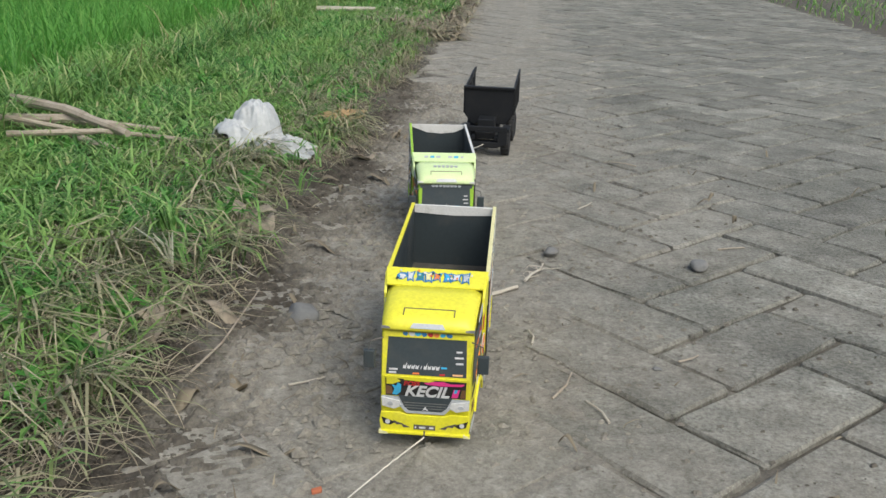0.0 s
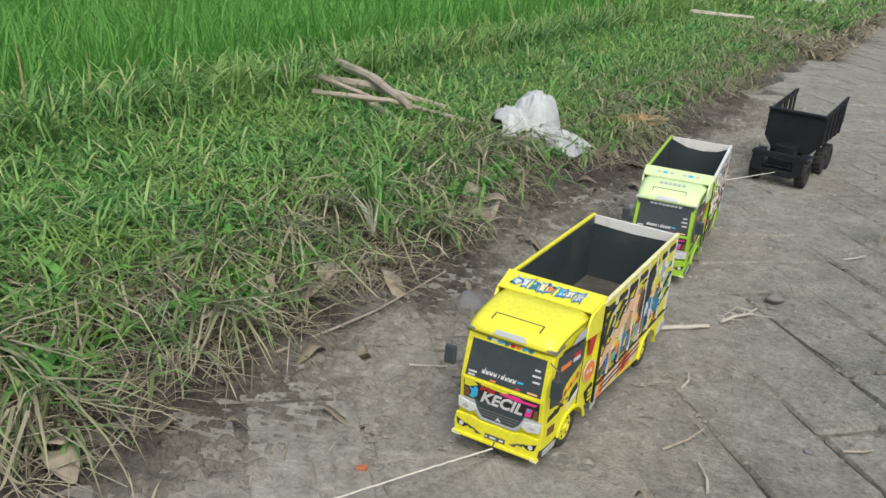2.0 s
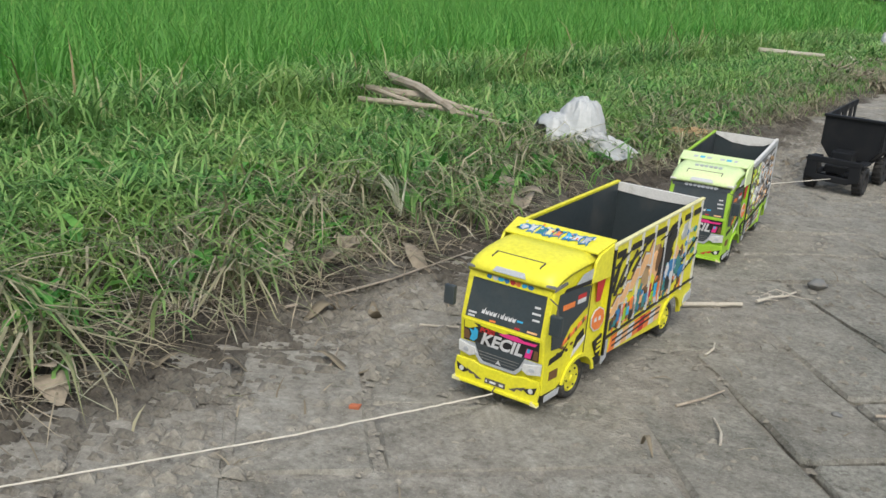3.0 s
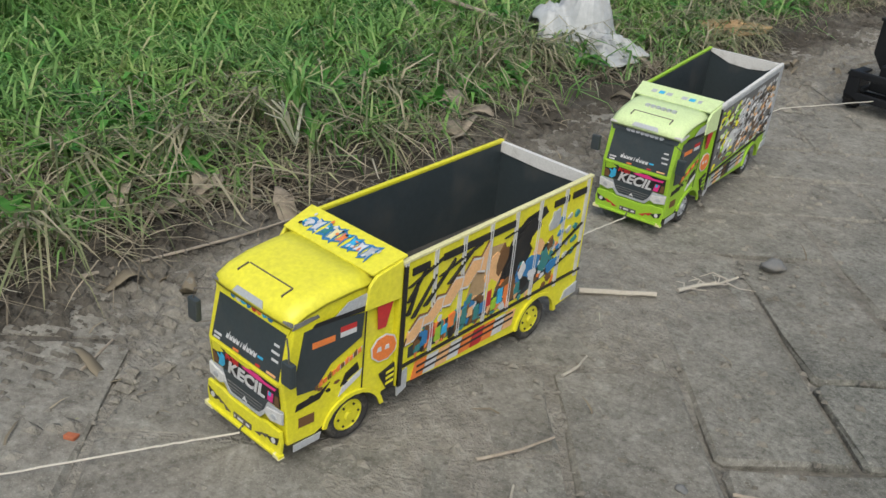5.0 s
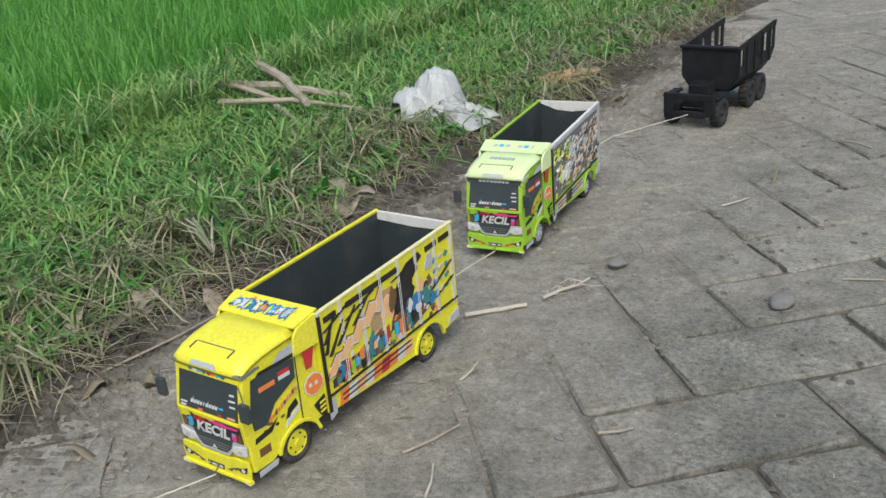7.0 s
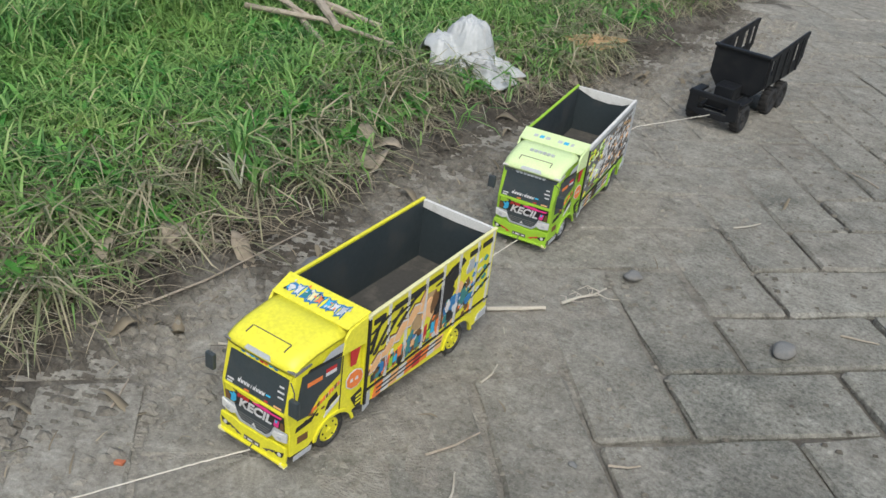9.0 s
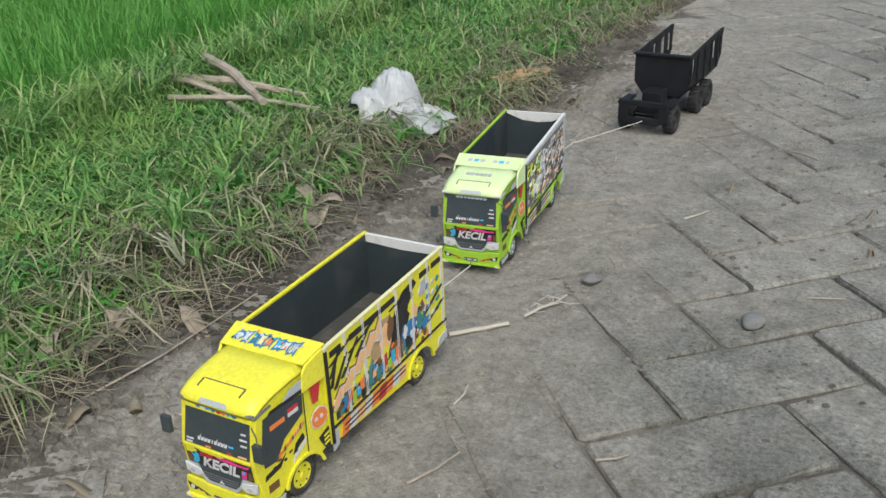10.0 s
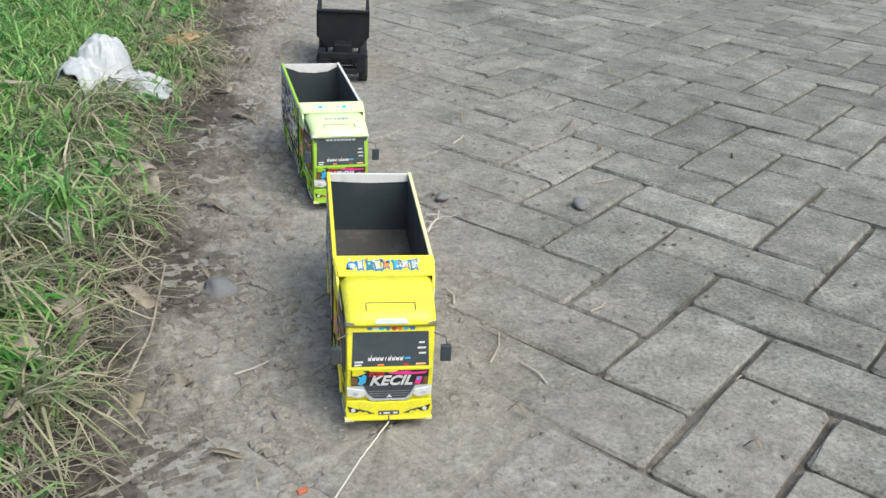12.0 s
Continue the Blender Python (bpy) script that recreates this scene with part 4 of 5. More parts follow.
            for q in range(5):
                part("printed_streak", prism([(0.36 + 0.02 * q, 0.05 + 0.012 * q), (0.385 + 0.02 * q, 0.062 + 0.012 * q), (0.38 + 0.02 * q, 0.07 + 0.012 * q)], 0.0004 + 0.000006 * (k + 4 + q), fl), "black", w)
        layer = part("side_print", inks[0], inks[1][0], w, "small printed patches of many colours")
        layer["kind"] = "stuff"
        for c in inks[1][1:]:
            layer.data.materials.append(M[c])
        # black slots under the rim
        for y0, y1 in ((0.148, 0.174), (0.196, 0.262), (0.262, 0.318), (0.394, 0.424), (0.432, 0.462)) if paint == "yellow" else ():
            z0, z1 = 0.1805 + 0.030 * (y0 - B0), 0.1805 + 0.030 * (y1 - B0)
            part("rim_slot", prism([(y0, z0), (y1, z1), (y1, z1 + 0.0085), (y0, z0 + 0.0085)], 0.0016, fl), "black", w)
        part("corner_post", prism([(B0, 0.046), (B0 + 0.005, 0.046), (B0 + 0.005, 0.196), (B0, 0.196)], 0.0026, fl), "black", w)
        # pale upright ribs
        for i in range(8 if paint == "yellow" else 1):
            y = B0 + 0.003 + 0.0455 * i + (0.006 if i > 5 else 0)
            for d in (-0.0018, 0.0018):
                part("rib", prism([(y + d - 0.0006, 0.070 if i else 0.048), (y + d + 0.0006, 0.070 if i else 0.048), (y + d + 0.0006, 0.200 + 0.0012 * i), (y + d - 0.0006, 0.200 + 0.0012 * i)], 0.0022, fl), "letter", w)
        # skirt with slanting stripes
        part("skirt_line", prism([(B0, 0.0685), (B1, 0.076), (B1, 0.079), (B0, 0.0715)], 0.0024, fl), "black", w)
        for i in range(9):
            y = B0 + 0.022 + 0.020 * i
            part("skirt_stripe", prism([(y, 0.044), (y + 0.018, 0.044), (y + 0.024, 0.066), (y + 0.006, 0.066)], 0.0012, fl), (("orange", "letter", "peach", "letter", "orange", "red") if paint == "yellow" else ("silver", "peach", "letter", "brown", "black", "silver"))[i % 6], w)
        for z in (0.050, 0.058):
            part("skirt_stripe", prism([(B0 + 0.03, z), (0.335, z + 0.004), (0.335, z + 0.0065), (B0 + 0.03, z + 0.0025)], 0.0018, fl), "black", w)
        part("skirt_plate", prism([(B0, 0.034), (B0 + 0.014, 0.040), (B0 + 0.014, 0.066), (B0, 0.060)], 0.0022, fl), "silver", w)
        part("skirt_plate", prism([(0.440, 0.040), (B1, 0.042), (B1, 0.058), (0.446, 0.052)], 0.0016, fl), "silver", w)
        part("wheel_arch", prism(arc(0.385, 0.028, 0.043, 5, 175, 10) + arc(0.385, 0.028, 0.038, 175, 5, 10), 0.003, fl), paint, w)
    for s in (-1, 1):
        wheel(t, s * 0.055, 0.081, 0.0285, 0.018, rim)
        wheel(t, s * 0.060, 0.385, 0.0285, 0.020, rim)
    for y in (0.081, 0.385):
        part("axle", tube([(-0.055, y, 0.0285), (0.055, y, 0.0285)], 0.003), "wire", t)
    # the cab is drawn out a little towards its front
    for o in t.children_recursive:
        for v in o.data.vertices:
            if v.co.y < 0.135:
                v.co.y -= 0.009 * (1 - v.co.y / 0.135)
    return t


YELLOW = pose(0, 0, 0.001)
GREEN = pose(-0.038, 0.795, 0.001, 0, 0, 7.5) @ Matrix.Scale(0.963, 4)
BLACK = pose(0.015, 1.91, 0.001, 0, 0, -3) @ Matrix.Scale(0.92, 4)
toy_truck(YELLOW, "yellow", "yellow_sheen", "yellow_sheen", "yellow", "yellow card toy truck with printed sides, towed on a string")
toy_truck(GREEN, "lime", "pale_glare_lime", "pale_glare_lime", "silver", "lime green card toy truck with glare coloured into its pale roof, on the paving")


def dump_truck(m):
    """A black plastic tipper chassis without its cab."""
    t = root("toy_dump_truck", m, "black plastic toy dump truck with its cab missing", "toy truck", "towed toy trucks")
    part("chassis", box(-0.035, 0.035, -0.12, 0.30, 0.055, 0.080, 0.004), "black_plastic", t)
    # flat front frame with an open middle, set before the front wheels
    part("front_frame", box(-0.080, 0.080, -0.158, -0.146, 0.088, 0.106, 0.003), "black_plastic", t)
    part("front_bar", box(-0.050, 0.050, -0.157, -0.147, 0.032, 0.052, 0.003), "black_plastic", t)
    for s in (-1, 1):
        part("frame_side", prism([(s * 0.047, 0.034), (s * 0.080, 0.044), (s * 0.080, 0.092), (s * 0.047, 0.092)][::s], 0.010, basis((0, -0.147, 0), (1, 0, 0), (0, 0, 1)), 0.002), "black_plastic", t)
        part("wing", box(s * 0.072 - 0.014, s * 0.072 + 0.014, -0.150, -0.060, 0.090, 0.098, 0.003), "black_plastic", t)
        part("frame_stay", box(s * 0.040 - 0.006, s * 0.040 + 0.006, -0.150, -0.100, 0.056, 0.068, 0.002), "black_plastic", t)
    part("axle", tube([(-0.072, -0.10, 0.043), (0.072, -0.10, 0.043)], 0.005), "black_plastic", t)
    part("engine_block", box(-0.03, 0.03, -0.09, -0.02, 0.075, 0.118, 0.004), "black_plastic", t)
    # tipper body: chamfered trough
    sec = [(-0.088, 0.215), (-0.084, 0.120), (-0.058, 0.086), (0.058, 0.086), (0.084, 0.120), (0.088, 0.215)]
    tip = part("tipper_front", prism(sec, 0.005, basis((0, 0.0, 0), (1, 0, 0), (0, 0, 1))), "black_plastic", t)
    part("tipper_lip", box(-0.092, 0.092, -0.014, 0.006, 0.211, 0.219, 0.002), "black_plastic", tip)
    part("tipper_floor", box(-0.058, 0.058, 0.0, 0.30, 0.086, 0.090), "black_plastic", t)
    for s in (-1, 1):
        ch = [(0.058, 0.086), (0.062, 0.086), (0.088, 0.120), (0.084, 0.120)]
        part("tipper_chamfer", prism([(s * a, b) for a, b in ch], 0.30, basis((0, 0.30, 0), (1, 0, 0), (0, 0, 1))), "black_plastic", t)
        sx = basis((s * 0.086 - 0.002, 0, 0), (0, 1, 0), (0, 0, 1))
        side = part("tipper_side", prism([(0.0, 0.118), (0.30, 0.118), (0.330, 0.146), (0.332, 0.160), (0.0, 0.150)], 0.004, sx, 0.0008), "black_plastic", t)
        part("top_rail", prism([(0.0, 0.200), (0.338, 0.222), (0.345, 0.240), (0.325, 0.242), (0.0, 0.216)], 0.006, sx, 0.0008), "black_plastic", side)
        for y0, y1 in ((0.0, 0.020), (0.050, 0.140), (0.175, 0.225), (0.262, 0.290), (0.318, 0.338)):
            part("side_post", prism([(y0, 0.148), (y1, 0.150), (y1 + 0.002, 0.206 + y1 * 0.06), (y0, 0.203 + y0 * 0.06)], 0.004, sx), "black_plastic", side)
        fx = s * 0.0885
        for i in range(5):
            y = 0.012 + 0.068 * i
            part("tipper_rib", box(fx - 0.004, fx + 0.004, y - 0.005, y + 0.005, 0.120, 0.210 + 0.005 * i, 0.001), "black_plastic", side)
    for s in (-1, 1):
        for y in (-0.10, 0.14, 0.235):
            r, w, x = 0.043, 0.030, s * 0.072
            mm = Matrix.Translation((x, y, r)) @ Matrix.Scale(s, 4, (1, 0, 0))
            wh = part("wheel", lathe([(r * 0.5, -w / 2), (r * 0.9, -w / 2), (r, -w * 0.35), (r, w * 0.35), (r * 0.9, w / 2), (r * 0.62, w / 2), (r * 0.58, w * 0.3), (r * 0.2, w * 0.3), (r * 0.16, w * 0.5), (0.002, w * 0.5)], mm), "dark_tyre", t, "black plastic wheel", True)
            for k in range(16):
                a = k * math.tau / 16
                part("tread_block", prism([(-w * 0.45, -0.003), (w * 0.45, -0.003), (w * 0.45, 0.003), (-w * 0.45, 0.003)], 0.0028, mm @ Matrix.Rotation(a, 4, "X") @ Matrix.Translation((0, 0, r - 0.001))), "dark_tyre", wh)
    return t


dump_truck(BLACK)


# ---- strings ----
def cord(points, label, n=14, r=0.0011):
    pts = []
    for a, b in zip(points, points[1:]):
        for i in range(n):
            p = Vector(a).lerp(Vector(b), i / n)
            pts.append(p + Vector((0.0003 * math.sin(i * 2.1), 0.0, 0.0003 * math.cos(i * 1.7))))
    pts.append(Vector(points[-1]))
    tagged(part("tow_string", tube(pts, r, 6), "string", None), label, "string", "tow strings")


def at(m, x, y, z):
    return m @ Vector((x, y, z))


cord([at(YELLOW, 0, -0.018, 0.018), (-0.045, -0.09, 0.012), (-0.13, -0.26, 0.008), (-0.31, -0.62, 0.012), (-0.60, -1.2, 0.03)], "thin pale cotton tow string tied to the yellow truck")
cord([at(GREEN, 0, -0.018, 0.018), (-0.03, 0.66, 0.030), at(YELLOW, 0.0, 0.473, 0.056)], "thin pale cotton string between the trucks")
cord([at(BLACK, 0, -0.160, 0.044), (-0.10, 1.50, 0.045), at(GREEN, 0.0, 0.473, 0.056)], "thin pale cotton string tied to the black truck")


# ---- things on the verge and the path ----
def crumpled_bag(m, size, seed, label):
    """Thin film heaped in two lobes, with folds running down from them."""
    bm = bmesh.new()
    rings, n = 34, 96
    grid = []
    for i in range(rings + 1):
        f = i / rings
        row = []
        for k in range(n):
            a = k * math.tau / n
            rim = 1 + 0.10 * math.sin(2 * a + seed) + 0.12 * math.sin(5 * a + 2 * seed) + 0.07 * math.sin(11 * a)
            x, y = f * rim * 0.98 * math.cos(a), f * rim * 0.80 * math.sin(a)
            d1, d2 = math.hypot(x + 0.05, y - 0.22), math.hypot(x + 0.55, y + 0.12)
            h = 0.84 * max(0.0, 1 - (d1 / 0.50) ** 3.0) ** 0.5
            h = max(h, 0.58 * max(0.0, 1 - (d2 / 0.40) ** 3.0) ** 0.5, 0.36 * max(0.0, 1 - f) ** 0.7)
            q = Vector((x * 2.2 + seed, y * 2.2, seed))
            fold = noise.ridged_multi_fractal(q, 0.8, 2.2, 4, 1.0, 2.0) - 1.1
            h = h + (0.085 * fold + 0.06 * noise.noise(q * 3.5) + 0.035 * noise.noise(q * 9.0)) * min(1, (1 - f) * 5)
            row.append(bm.verts.new((x * size, y * size, max(0.004, h * size * 0.98 + 0.012 * (1 - f)))))
        grid.append(row)
    for r0, r1 in zip(grid, grid[1:]):
        for k in range(n):
            bm.faces.new((r0[k], r1[k], r1[(k + 1) % n], r0[(k + 1) % n]))
    bmesh.ops.remove_doubles(bm, verts=bm.verts, dist=1e-5)
    ob = part("plastic_bag", bm, "bag", None, smooth=True)
    so = ob.modifiers.new("film", "SOLIDIFY")
    so.thickness = 0.002
    ob.matrix_world = m
    return tagged(ob, label, "plastic bag")


def gz(x, y):
    return float(ground_z(np.array([x]), np.array([y]))[0])


crumpled_bag(pose(-0.64, 1.50, gz(-0.64, 1.50) + 0.006, 0, 0, 24), 0.160, 3, "crumpled dirty white plastic bag lying on dry straw")
crumpled_bag(pose(-1.0, 8.5, gz(-1.0, 8.5) + 0.05, 0, 0, 60), 0.14, 8, "small white plastic bag lying in the far grass")


def stick(points, r, label, material="bark", taper=0.6, sides=8, seed=1, name="stick", group=""):
    pts = []
    rng = random.Random(seed)
    for a, b in zip(points, points[1:]):
        for i in range(5):
            pts.append(Vector(a).lerp(Vector(b), i / 5) + Vector((rng.uniform(-1, 1), rng.uniform(-1, 1), rng.uniform(-0.5, 0.5))) * r * 0.14)
    pts.append(Vector(points[-1]))
    return tagged(part(name, tube(pts, r, sides, taper, 0.10, seed), material, None), label, "stick", group)


zb = gz(-1.2, 1.3) + 0.050
for k, (a, b, r, dz) in enumerate((((-1.50, 1.36), (-0.98, 1.10), 0.014, 0.0), ((-1.50, 1.30), (-0.96, 1.34), 0.017, 0.008), ((-1.58, 1.26), (-1.10, 1.20), 0.010, 0.022), ((-1.48, 1.48), (-0.98, 1.16), 0.018, 0.036), ((-1.30, 1.12), (-0.84, 1.24), 0.009, 0.008))):
    a, b = (a[0] + 0.03, a[1] + 0.12), (b[0] + 0.03, b[1] + 0.12)
    stick([(a[0], a[1], zb + dz), ((a[0] + b[0]) / 2, (a[1] + b[1]) / 2 + 0.01, zb + dz + 0.004), (b[0], b[1], zb + dz - 0.02)], r, "dry peeled cassava stick on a pile in the grass", seed=k, group="pile of dry sticks")
stick([(-1.35, 5.6, gz(-1.3, 5.6) + 0.06), (-0.95, 5.75, gz(-1, 5.7) + 0.06)], 0.02, "pale dry stick lying in the far grass", "pale_wood", seed=9)
stick([(-0.40, 0.02, gz(-0.40, 0.02) + 0.008), (-0.37, 0.25, gz(-0.37, 0.25) + 0.010), (-0.38, 0.52, gz(-0.38, 0.52) + 0.008)], 0.0026, "long thin dry reed lying in the mud", "bark", 0.5, 6, 15)
stick([(0.045, 0.535, 0.006), (0.125, 0.615, 0.006)], 0.005, "flat pale stick lying on the paving", "pale_wood", 0.9, 5, 11)


def twig(x, y):
    t = root("dry_root", pose(x, y, 0.004), "small pale dry root with thin branches on the paving", "root")
    rng = random.Random(4)
    part("stem", tube([(-0.02, -0.05, 0.003), (-0.005, -0.01, 0.004), (0.012, 0.02, 0.003), (0.02, 0.06, 0.003)], 0.0032, 6, 0.5, 0.1), "pale_wood", t)
    for k in range(9):
        a = rng.uniform(-1, 1) + (0.3 if k % 2 else 2.6)
        y0 = -0.04 + 0.01 * k
        l = rng.uniform(0.02, 0.05)
        part("branch", tube([(y0 * 0.4, y0, 0.003), (y0 * 0.4 + l * 0.6 * math.cos(a), y0 + l * 0.6 * math.sin(a), 0.006), (y0 * 0.4 + l * math.cos(a + 0.5), y0 + l * math.sin(a + 0.5), 0.003)], 0.0014, 5, 0.4), "pale_wood", t)


twig(0.16, 0.70)


def pebble(x, y, r, seed, label, sunk=0.42):
    bm = bmesh.new()
    bmesh.ops.create_icosphere(bm, subdivisions=3, radius=1)
    for v in bm.verts:
        k = 1 + 0.32 * noise.noise(v.co * 1.1 + Vector((seed, 0, seed))) + 0.08 * noise.noise(v.co * 3.5 + Vector((seed, 2, 0)))
        v.co = Vector((v.co.x * r * 1.25 * k, v.co.y * r * k, v.co.z * r * 0.62 * k))
    ob = part("pebble", bm, "stone", None, smooth=True)
    ob.matrix_world = pose(x, y, r * sunk, 0, 0, seed * 40)
    tagged(ob, label, "pebble", "pebbles on the path")


pebble(0.20, 0.84, 0.016, 1, "round grey pebble lying on the dusty paving")
pebble(0.52, 0.80, 0.019, 2, "smooth grey pebble lying on the dusty paving")
pebble(-0.27, 0.42, 0.030, 3, "grey stone half sunk in the mud", 0.15)
pebble(0.36, 0.28, 0.006, 4, "tiny pale pebble on the paving")


def brick_chip(x, y):
    bm = box(-0.006, 0.006, -0.0045, 0.0045, 0.0, 0.006)
    for v in bm.verts:
        v.co += noise.noise_vector(v.co * 140) * 0.003
    bmesh.ops.bevel(bm, geom=bm.edges[:], offset=0.001, segments=1, affect="EDGES")
    ob = part("brick_chip", bm, "brick", None)
    ob.matrix_world = pose(x, y, 0.0, 0, 0, 25)
    tagged(ob, "small orange-red brick chip lying on the paving", "brick chip")


brick_chip(-0.125, -0.14)


def banana_stem(m):
    t = root("dry_banana_stem", m, "torn piece of dry brown banana stem beside the grass", "plant debris")
    rng = random.Random(2)
    for k in range(11):
        x = -0.05 + 0.010 * k
        l = rng.uniform(0.13, 0.22)
        y0 = rng.uniform(-0.03, 0.01)
        z = 0.012 + 0.022 * math.sin(math.pi * k / 10)
        pts = [(x, y0, z), (x * 1.1 + rng.uniform(-0.008, 0.008), y0 + l * 0.5, z + 0.010), (x * 0.7, y0 + l, z * 0.6 + rng.uniform(0, 0.02))]
        bm = tube(pts, rng.uniform(0.007, 0.012), 6, 0.35, 0.3, k)
        part("fibre_strip", bm, "husk", t)


banana_stem(pose(-0.56, 1.98, gz(-0.56, 1.98), 0, 0, -35))


def pulled_tuft(x, y):
    t = root("grass_tuft", pose(x, y, gz(x, y)), "uprooted grass tuft with white stem bases", "grass tuft")
    rng = random.Random(6)
    for k in range(7):
        a = rng.uniform(0, math.tau)
        s = rng.uniform(0.3, 1.1)
        d = Vector((math.cos(a), math.sin(a), 0))
        l = rng.uniform(0.07, 0.11)
        part("stem", tube([(0, 0, 0.02), d * l * s * 0.5 + Vector((0, 0, 0.03 + l * 0.55)), d * l * s + Vector((0, 0, 0.03 + l * 0.8))], 0.0034, 6, 0.25), "root_white", t)
    g = np.random.default_rng(6)
    blades("leaf_tuft", "grass", g.normal(0, 0.012, (40, 3)) * np.array([1, 1, 0.3]) + np.array([0, 0, 0.10]), 0.11, 0.005, 0.6, 0.9, 3, t)


pulled_tuft(*TUFT)


def dry_leaf(m, l, w, seed, material="straw", label="curled dry brown leaf lying on the ground"):
    bm = bmesh.new()
    rng = random.Random(seed)
    rows = []
    for i in range(7):
        f = i / 6
        hw = w * math.sin(math.pi * min(1, f * 0.9 + 0.06)) * rng.uniform(0.85, 1.1)
        z = 0.012 * math.sin(f * 5 + seed)
        rows.append([bm.verts.new((s * hw, (f - 0.5) * l, z + 0.2 * abs(s) * hw)) for s in (-1, 0, 1)])
    for a, b in zip(rows, rows[1:]):
        for i in range(2):
            bm.faces.new((a[i], a[i + 1], b[i + 1], b[i]))
    g = bmesh.ops.extrude_face_region(bm, geom=bm.faces[:])
    for v in g["geom"]:
        if isinstance(v, bmesh.types.BMVert):
            v.co.z += 0.0012
    ob = part("dry_leaf", bm, material, None, smooth=True)
    ob.matrix_world = m
    tagged(ob, label, "leaf", "fallen leaves")


dry_leaf(pose(-0.70, 1.30, gz(-0.70, 1.30) + 0.02, 4, 8, -35), 0.22, 0.035, 77)
rng = random.Random(12)
for k in range(26):
    x, y = rng.uniform(-0.52, -0.18), rng.uniform(-0.5, 2.2)
    dry_leaf(pose(x, y, max(gz(x, y), 0.0) + 0.008, rng.uniform(-12, 12), rng.uniform(-12, 12), rng.uniform(0, 360)), rng.uniform(0.035, 0.09), rng.uniform(0.004, 0.012), k)
for k in range(30):
    y = rng.uniform(-0.9, 2.4)
    x = float(edge_at(np.array(y))) + rng.uniform(-0.10, 0.07)
    dry_leaf(pose(x, y, gz(x, y) + 0.014, rng.uniform(-14, 14), rng.uniform(-14, 14), rng.uniform(0, 360)), rng.uniform(0.06, 0.14), rng.uniform(0.012, 0.024), 100 + k, "dry_sheath", "broad scrap of dry greyish leaf sheath on damp soil")
for k in range(14):
    x, y = rng.uniform(0.15, 1.1), rng.uniform(-0.3, 2.4)
    dry_leaf(pose(x, y, 0.007, rng.uniform(-8, 8), rng.uniform(-8, 8), rng.uniform(0, 360)), rng.uniform(0.02, 0.045), rng.uniform(0.002, 0.006), 50 + k)


def clods(n, seed, big, spread, label):
    """Crumbs of earth trodden over the paving."""
    g = np.random.default_rng(seed)
    x = -0.44 + np.abs(g.normal(0, spread, n))
    y = g.uniform(-0.7, 3.2, n)
    s = (0.0013 + 0.0048 * g.random(n) ** 4 * (1 + 1.3 * (x < -0.12))) * big
    z = np.maximum(ground_z(x, y), -0.001)
    V, F = [], []
    for k in range(n):
        o = len(V)
        for dx, dy, dz in ((1, 0, 0), (-0.5, 0.8, 0), (-0.6, -0.8, 0.1), (0.1, 0.05, 0.9), (0.5, 0.7, 0.35), (-0.9, 0.1, 0.5)):
            V.append((x[k] + s[k] * dx * g.uniform(0.7, 1.5), y[k] + s[k] * dy * g.uniform(0.7, 1.5), z[k] + s[k] * dz))
        F += [(o, o + 4, o + 3), (o + 4, o + 1, o + 3), (o + 1, o + 5, o + 3), (o + 5, o + 2, o + 3), (o + 2, o, o + 3), (o, o + 1, o + 4), (o + 1, o + 2, o + 5), (o, o + 2, o + 1)]
    me = bpy.data.meshes.new("earth_crumbs")
    me.from_pydata(V, [], F)
    me.materials.append(M["soil"])
    tagged(new("earth_crumbs", me), label, "earth", kind="stuff")


clods(14000, 31, 1.2, 0.45, "small crumbs of brown earth strewn on the paving")
clods(5200, 32, 1.2, 0.10, "lumps of dark earth on the muddy edge")
for k, (x, y, a, l) in enumerate(((0.20, 0.20, 70, 0.10), (0.25, 0.12, 115, 0.07), (0.42, 0.33, 40, 0.05), (0.15, 0.38, 95, 0.06), (0.62, 0.95, 20, 0.07), (0.30, 1.25, 60, 0.08), (0.45, 1.75, 150, 0.09), (-0.20, 0.16, 35, 0.07), (-0.24, -0.05, 120, 0.08))):
    c, q = l / 2 * math.cos(radians(a)), l / 2 * math.sin(radians(a))
    z = max(gz(x, y), 0) + 0.0025
    stick([(x - c, y - q, z), (x + 0.006, y - 0.004, z + 0.003), (x + c, y + q, z)], 0.0022, "short bent dry stalk lying on the dusty paving", "pale_wood" if k % 2 else "bark", 0.6, 6, 60 + k, "stalk", "stalks on the paving")


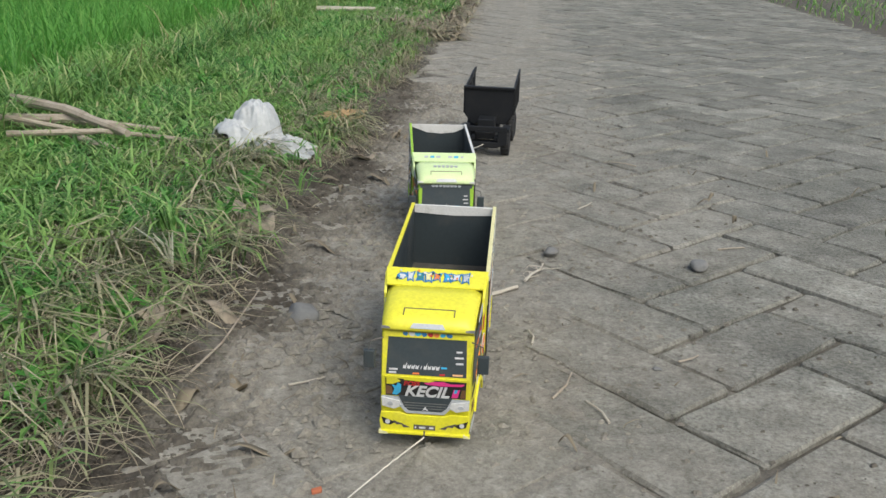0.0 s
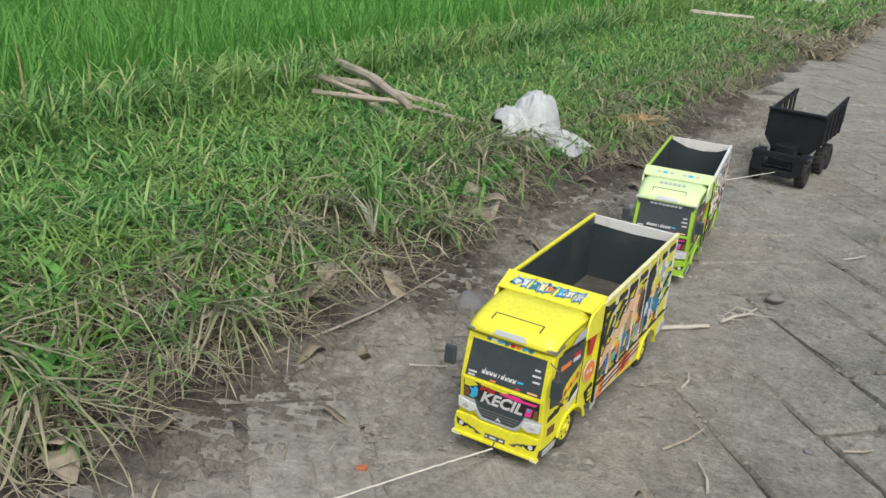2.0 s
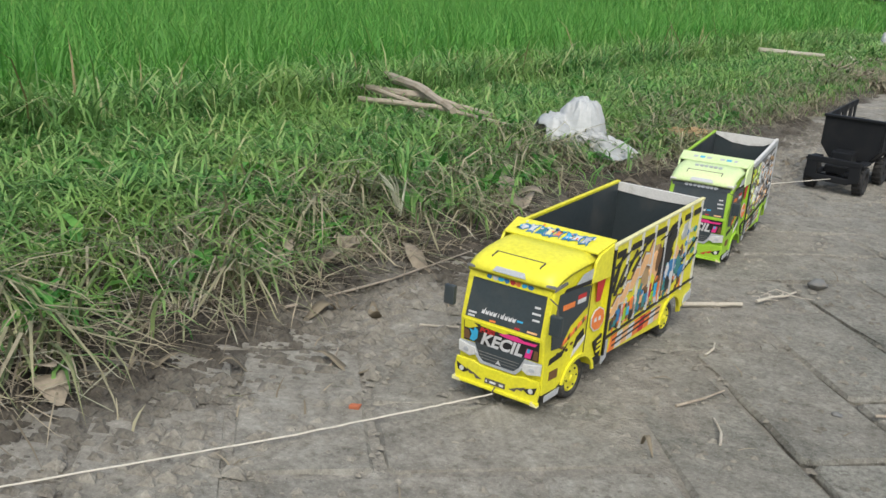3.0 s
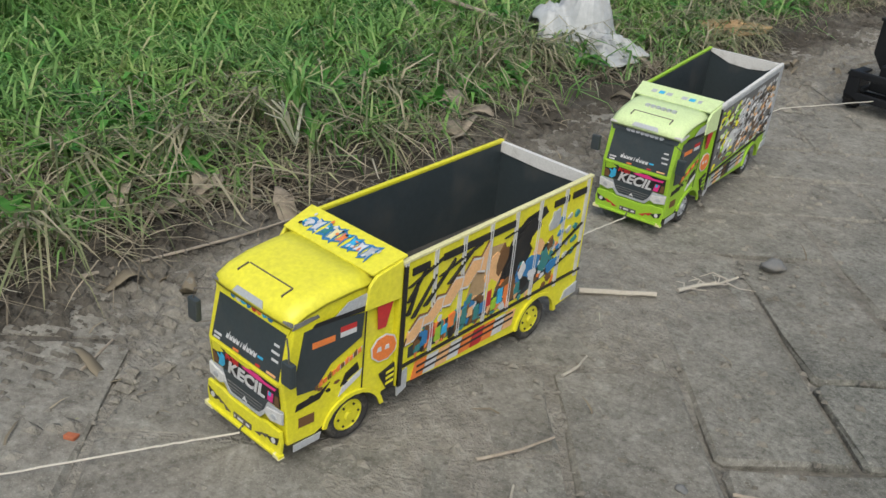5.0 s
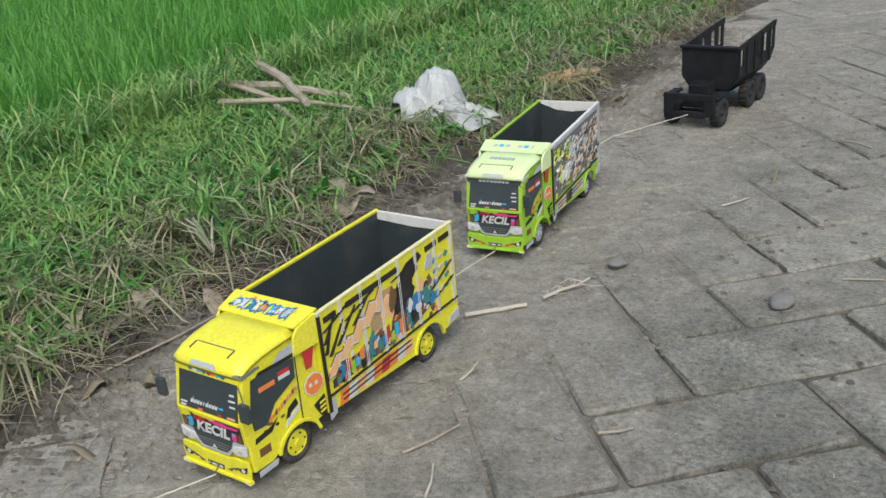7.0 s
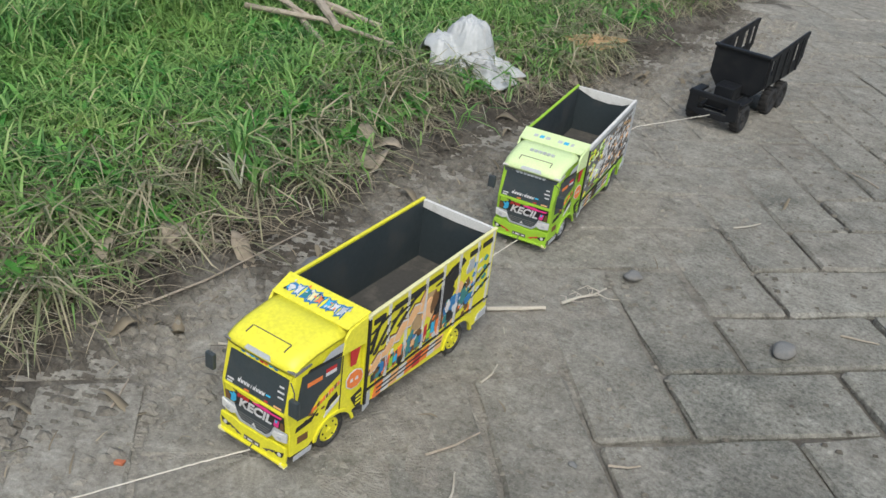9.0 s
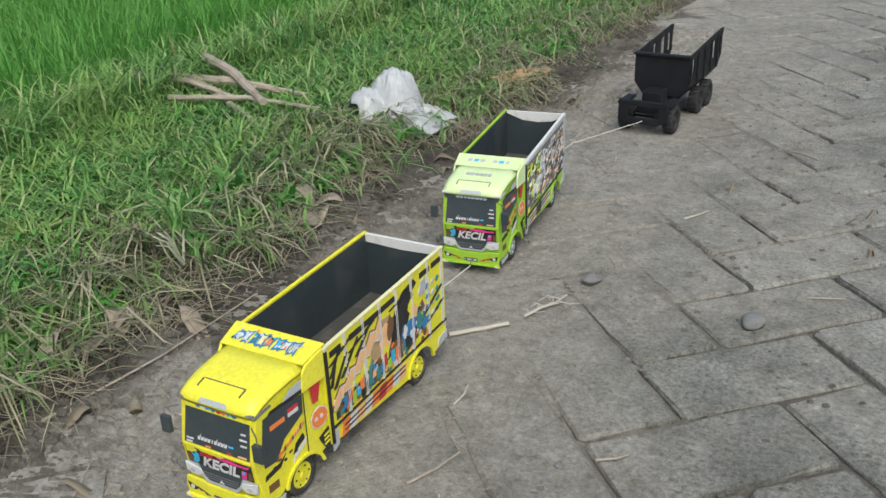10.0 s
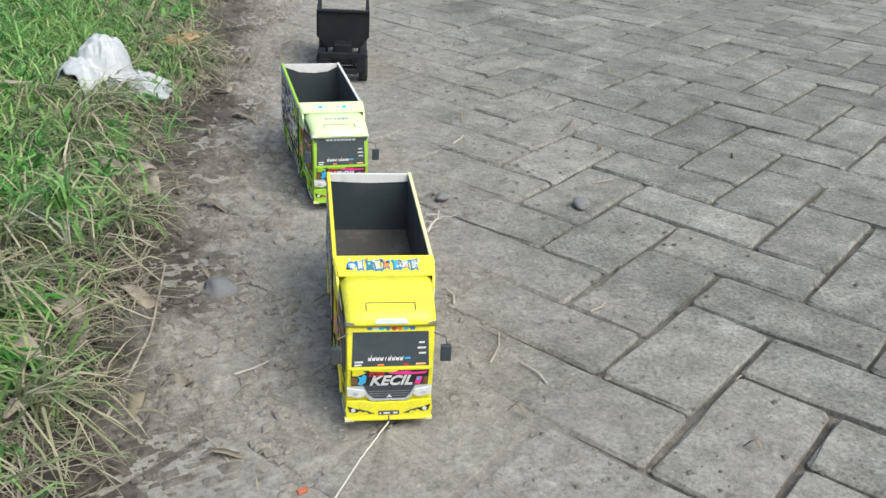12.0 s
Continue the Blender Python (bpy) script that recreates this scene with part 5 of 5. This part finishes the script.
# ---- far tree row and post ----
def tree(x, y, h, seed):
    t = root("tree", pose(x, y, gz(x, y)), "dark green leafy tree beyond the rice field", "tree", "far row of trees")
    r = random.Random(seed)
    top = Vector((r.uniform(-0.3, 0.3), r.uniform(-0.3, 0.3), h * 0.6))
    part("trunk", tube([(0, 0, -0.1), top * 0.4 + Vector((0.08, 0, 0)), top], 0.16, 8, 0.45, 0.1, seed), "trunk", t)
    tips = []
    for k in range(6):
        a = k * 1.05 + r.uniform(-0.3, 0.3)
        o = top * r.uniform(0.5, 1.0)
        e = o + Vector((math.cos(a) * h * 0.28, math.sin(a) * h * 0.28, h * r.uniform(0.08, 0.3)))
        tips.append(e)
        part("limb", tube([o, o.lerp(e, 0.5) + Vector((0, 0, 0.12)), e], 0.06, 6, 0.3, 0.1, k), "trunk", t)
    g = np.random.default_rng(seed)
    c = np.array([list(p) for p in tips] + [list(top + Vector((0, 0, h * 0.3)))] + [list(top * 0.35)] * 2)
    pos = c[g.integers(0, len(c), 2200)] + g.normal(0, 1, (2200, 3)) * h * np.array([0.14, 0.14, 0.11])
    pos[:, 2] = np.maximum(pos[:, 2], 0.3)
    blades("crown", "crown", pos, 0.45, 0.22, 1.2, 0.8, seed, t)


for k in range(11):
    tree(-34 + 4.4 * k + (k % 3) * 0.9, 62 + (k * 7 % 5) * 1.5, 6.5 + (k * 5 % 4), 100 + k)
tagged(part("boundary_post", box(-22.6, -22.2, 58, 58.4, -0.3, 2.2, 0.03), "white", None), "white boundary post at the far edge of the field", "post")


# ---- paving: herringbone of worn concrete blocks ----
UNIT, TURN = 0.168, 44.0


def paver_mesh(name, seed):
    r = random.Random(seed)
    L, W, g = UNIT * 2, UNIT, 0.0052
    def ring(inset, z, jit):
        hx, hy, c = L / 2 - g - inset, W / 2 - g - inset, 0.007
        pts = [(-hx + c, -hy), (-hx * 0.33, -hy), (hx * 0.33, -hy), (hx - c, -hy), (hx, -hy + c), (hx, 0), (hx, hy - c)]
        pts += [(-x, -y) for x, y in pts]
        return [(x + r.uniform(-jit, jit), y + r.uniform(-jit, jit), z + r.uniform(-jit, jit) * 0.3) for x, y in pts]
    V = ring(0, -0.045, 0) + ring(0.0, -0.006, 0.0022) + ring(0.0042, -0.0004, 0.0036)
    F = [tuple(range(28, 42))]
    for b in (0, 14):
        F += [(b + i, b + (i + 1) % 14, b + 14 + (i + 1) % 14, b + 14 + i) for i in range(14)]
    return V, F


def paving():
    turn = Matrix.Rotation(radians(TURN), 4, "Z")
    shapes = [paver_mesh("paver", k) for k in range(7)]
    meshes = []
    for V, F in shapes:
        me = bpy.data.meshes.new("paver")
        me.from_pydata(V, [], F)
        me.materials.append(M["paver"])
        meshes.append(me)
    spots = []
    for i in range(-80, 260):
        for j in range(-200, 260):
            k = (i - j) % 4
            if k == 0:
                c, a = Vector(((i + 1) * UNIT, (j + 0.5) * UNIT, 0)), 0
            elif k == 3:
                c, a = Vector(((i + 0.5) * UNIT, (j + 1) * UNIT, 0)), 90
            else:
                continue
            c = turn @ c
            if PATH_LEFT - 0.05 < c.x < PATH_RIGHT and -8 < c.y < 37:
                spots.append((c, a + TURN))
    near = lambda c: max(abs(c.x - 0.5) / 1.0, abs(c.y - 0.75) / 2.0)
    spots.sort(key=lambda s: near(s[0]))
    top = root("pavement", pose(0, 0, 0), "worn grey concrete block paving with dirt in its joints", "pavement", kind="structure")
    r = random.Random(21)
    V2, F2 = [], []
    for n, (c, a) in enumerate(spots):
        m = pose(c.x, c.y, r.uniform(-0.002, 0.002), r.uniform(-0.5, 0.5), r.uniform(-0.5, 0.5), a + r.uniform(-0.8, 0.8) + r.choice((0, 180)))
        k = r.randrange(7)
        if n < 300:
            ob = new("paver", meshes[k])
            ob.parent = top
            ob.matrix_world = m
        else:
            V, F = shapes[k]
            o = len(V2)
            V2 += [tuple(m @ Vector(p)) for p in V]
            F2 += [tuple(o + q for q in f) for f in F]
    me = bpy.data.meshes.new("paver_field")
    me.from_pydata(V2, [], F2)
    me.materials.append(M["paver"])
    ob = new("paver_field", me)
    ob.parent = top
    ob["kind"] = "stuff"


paving()
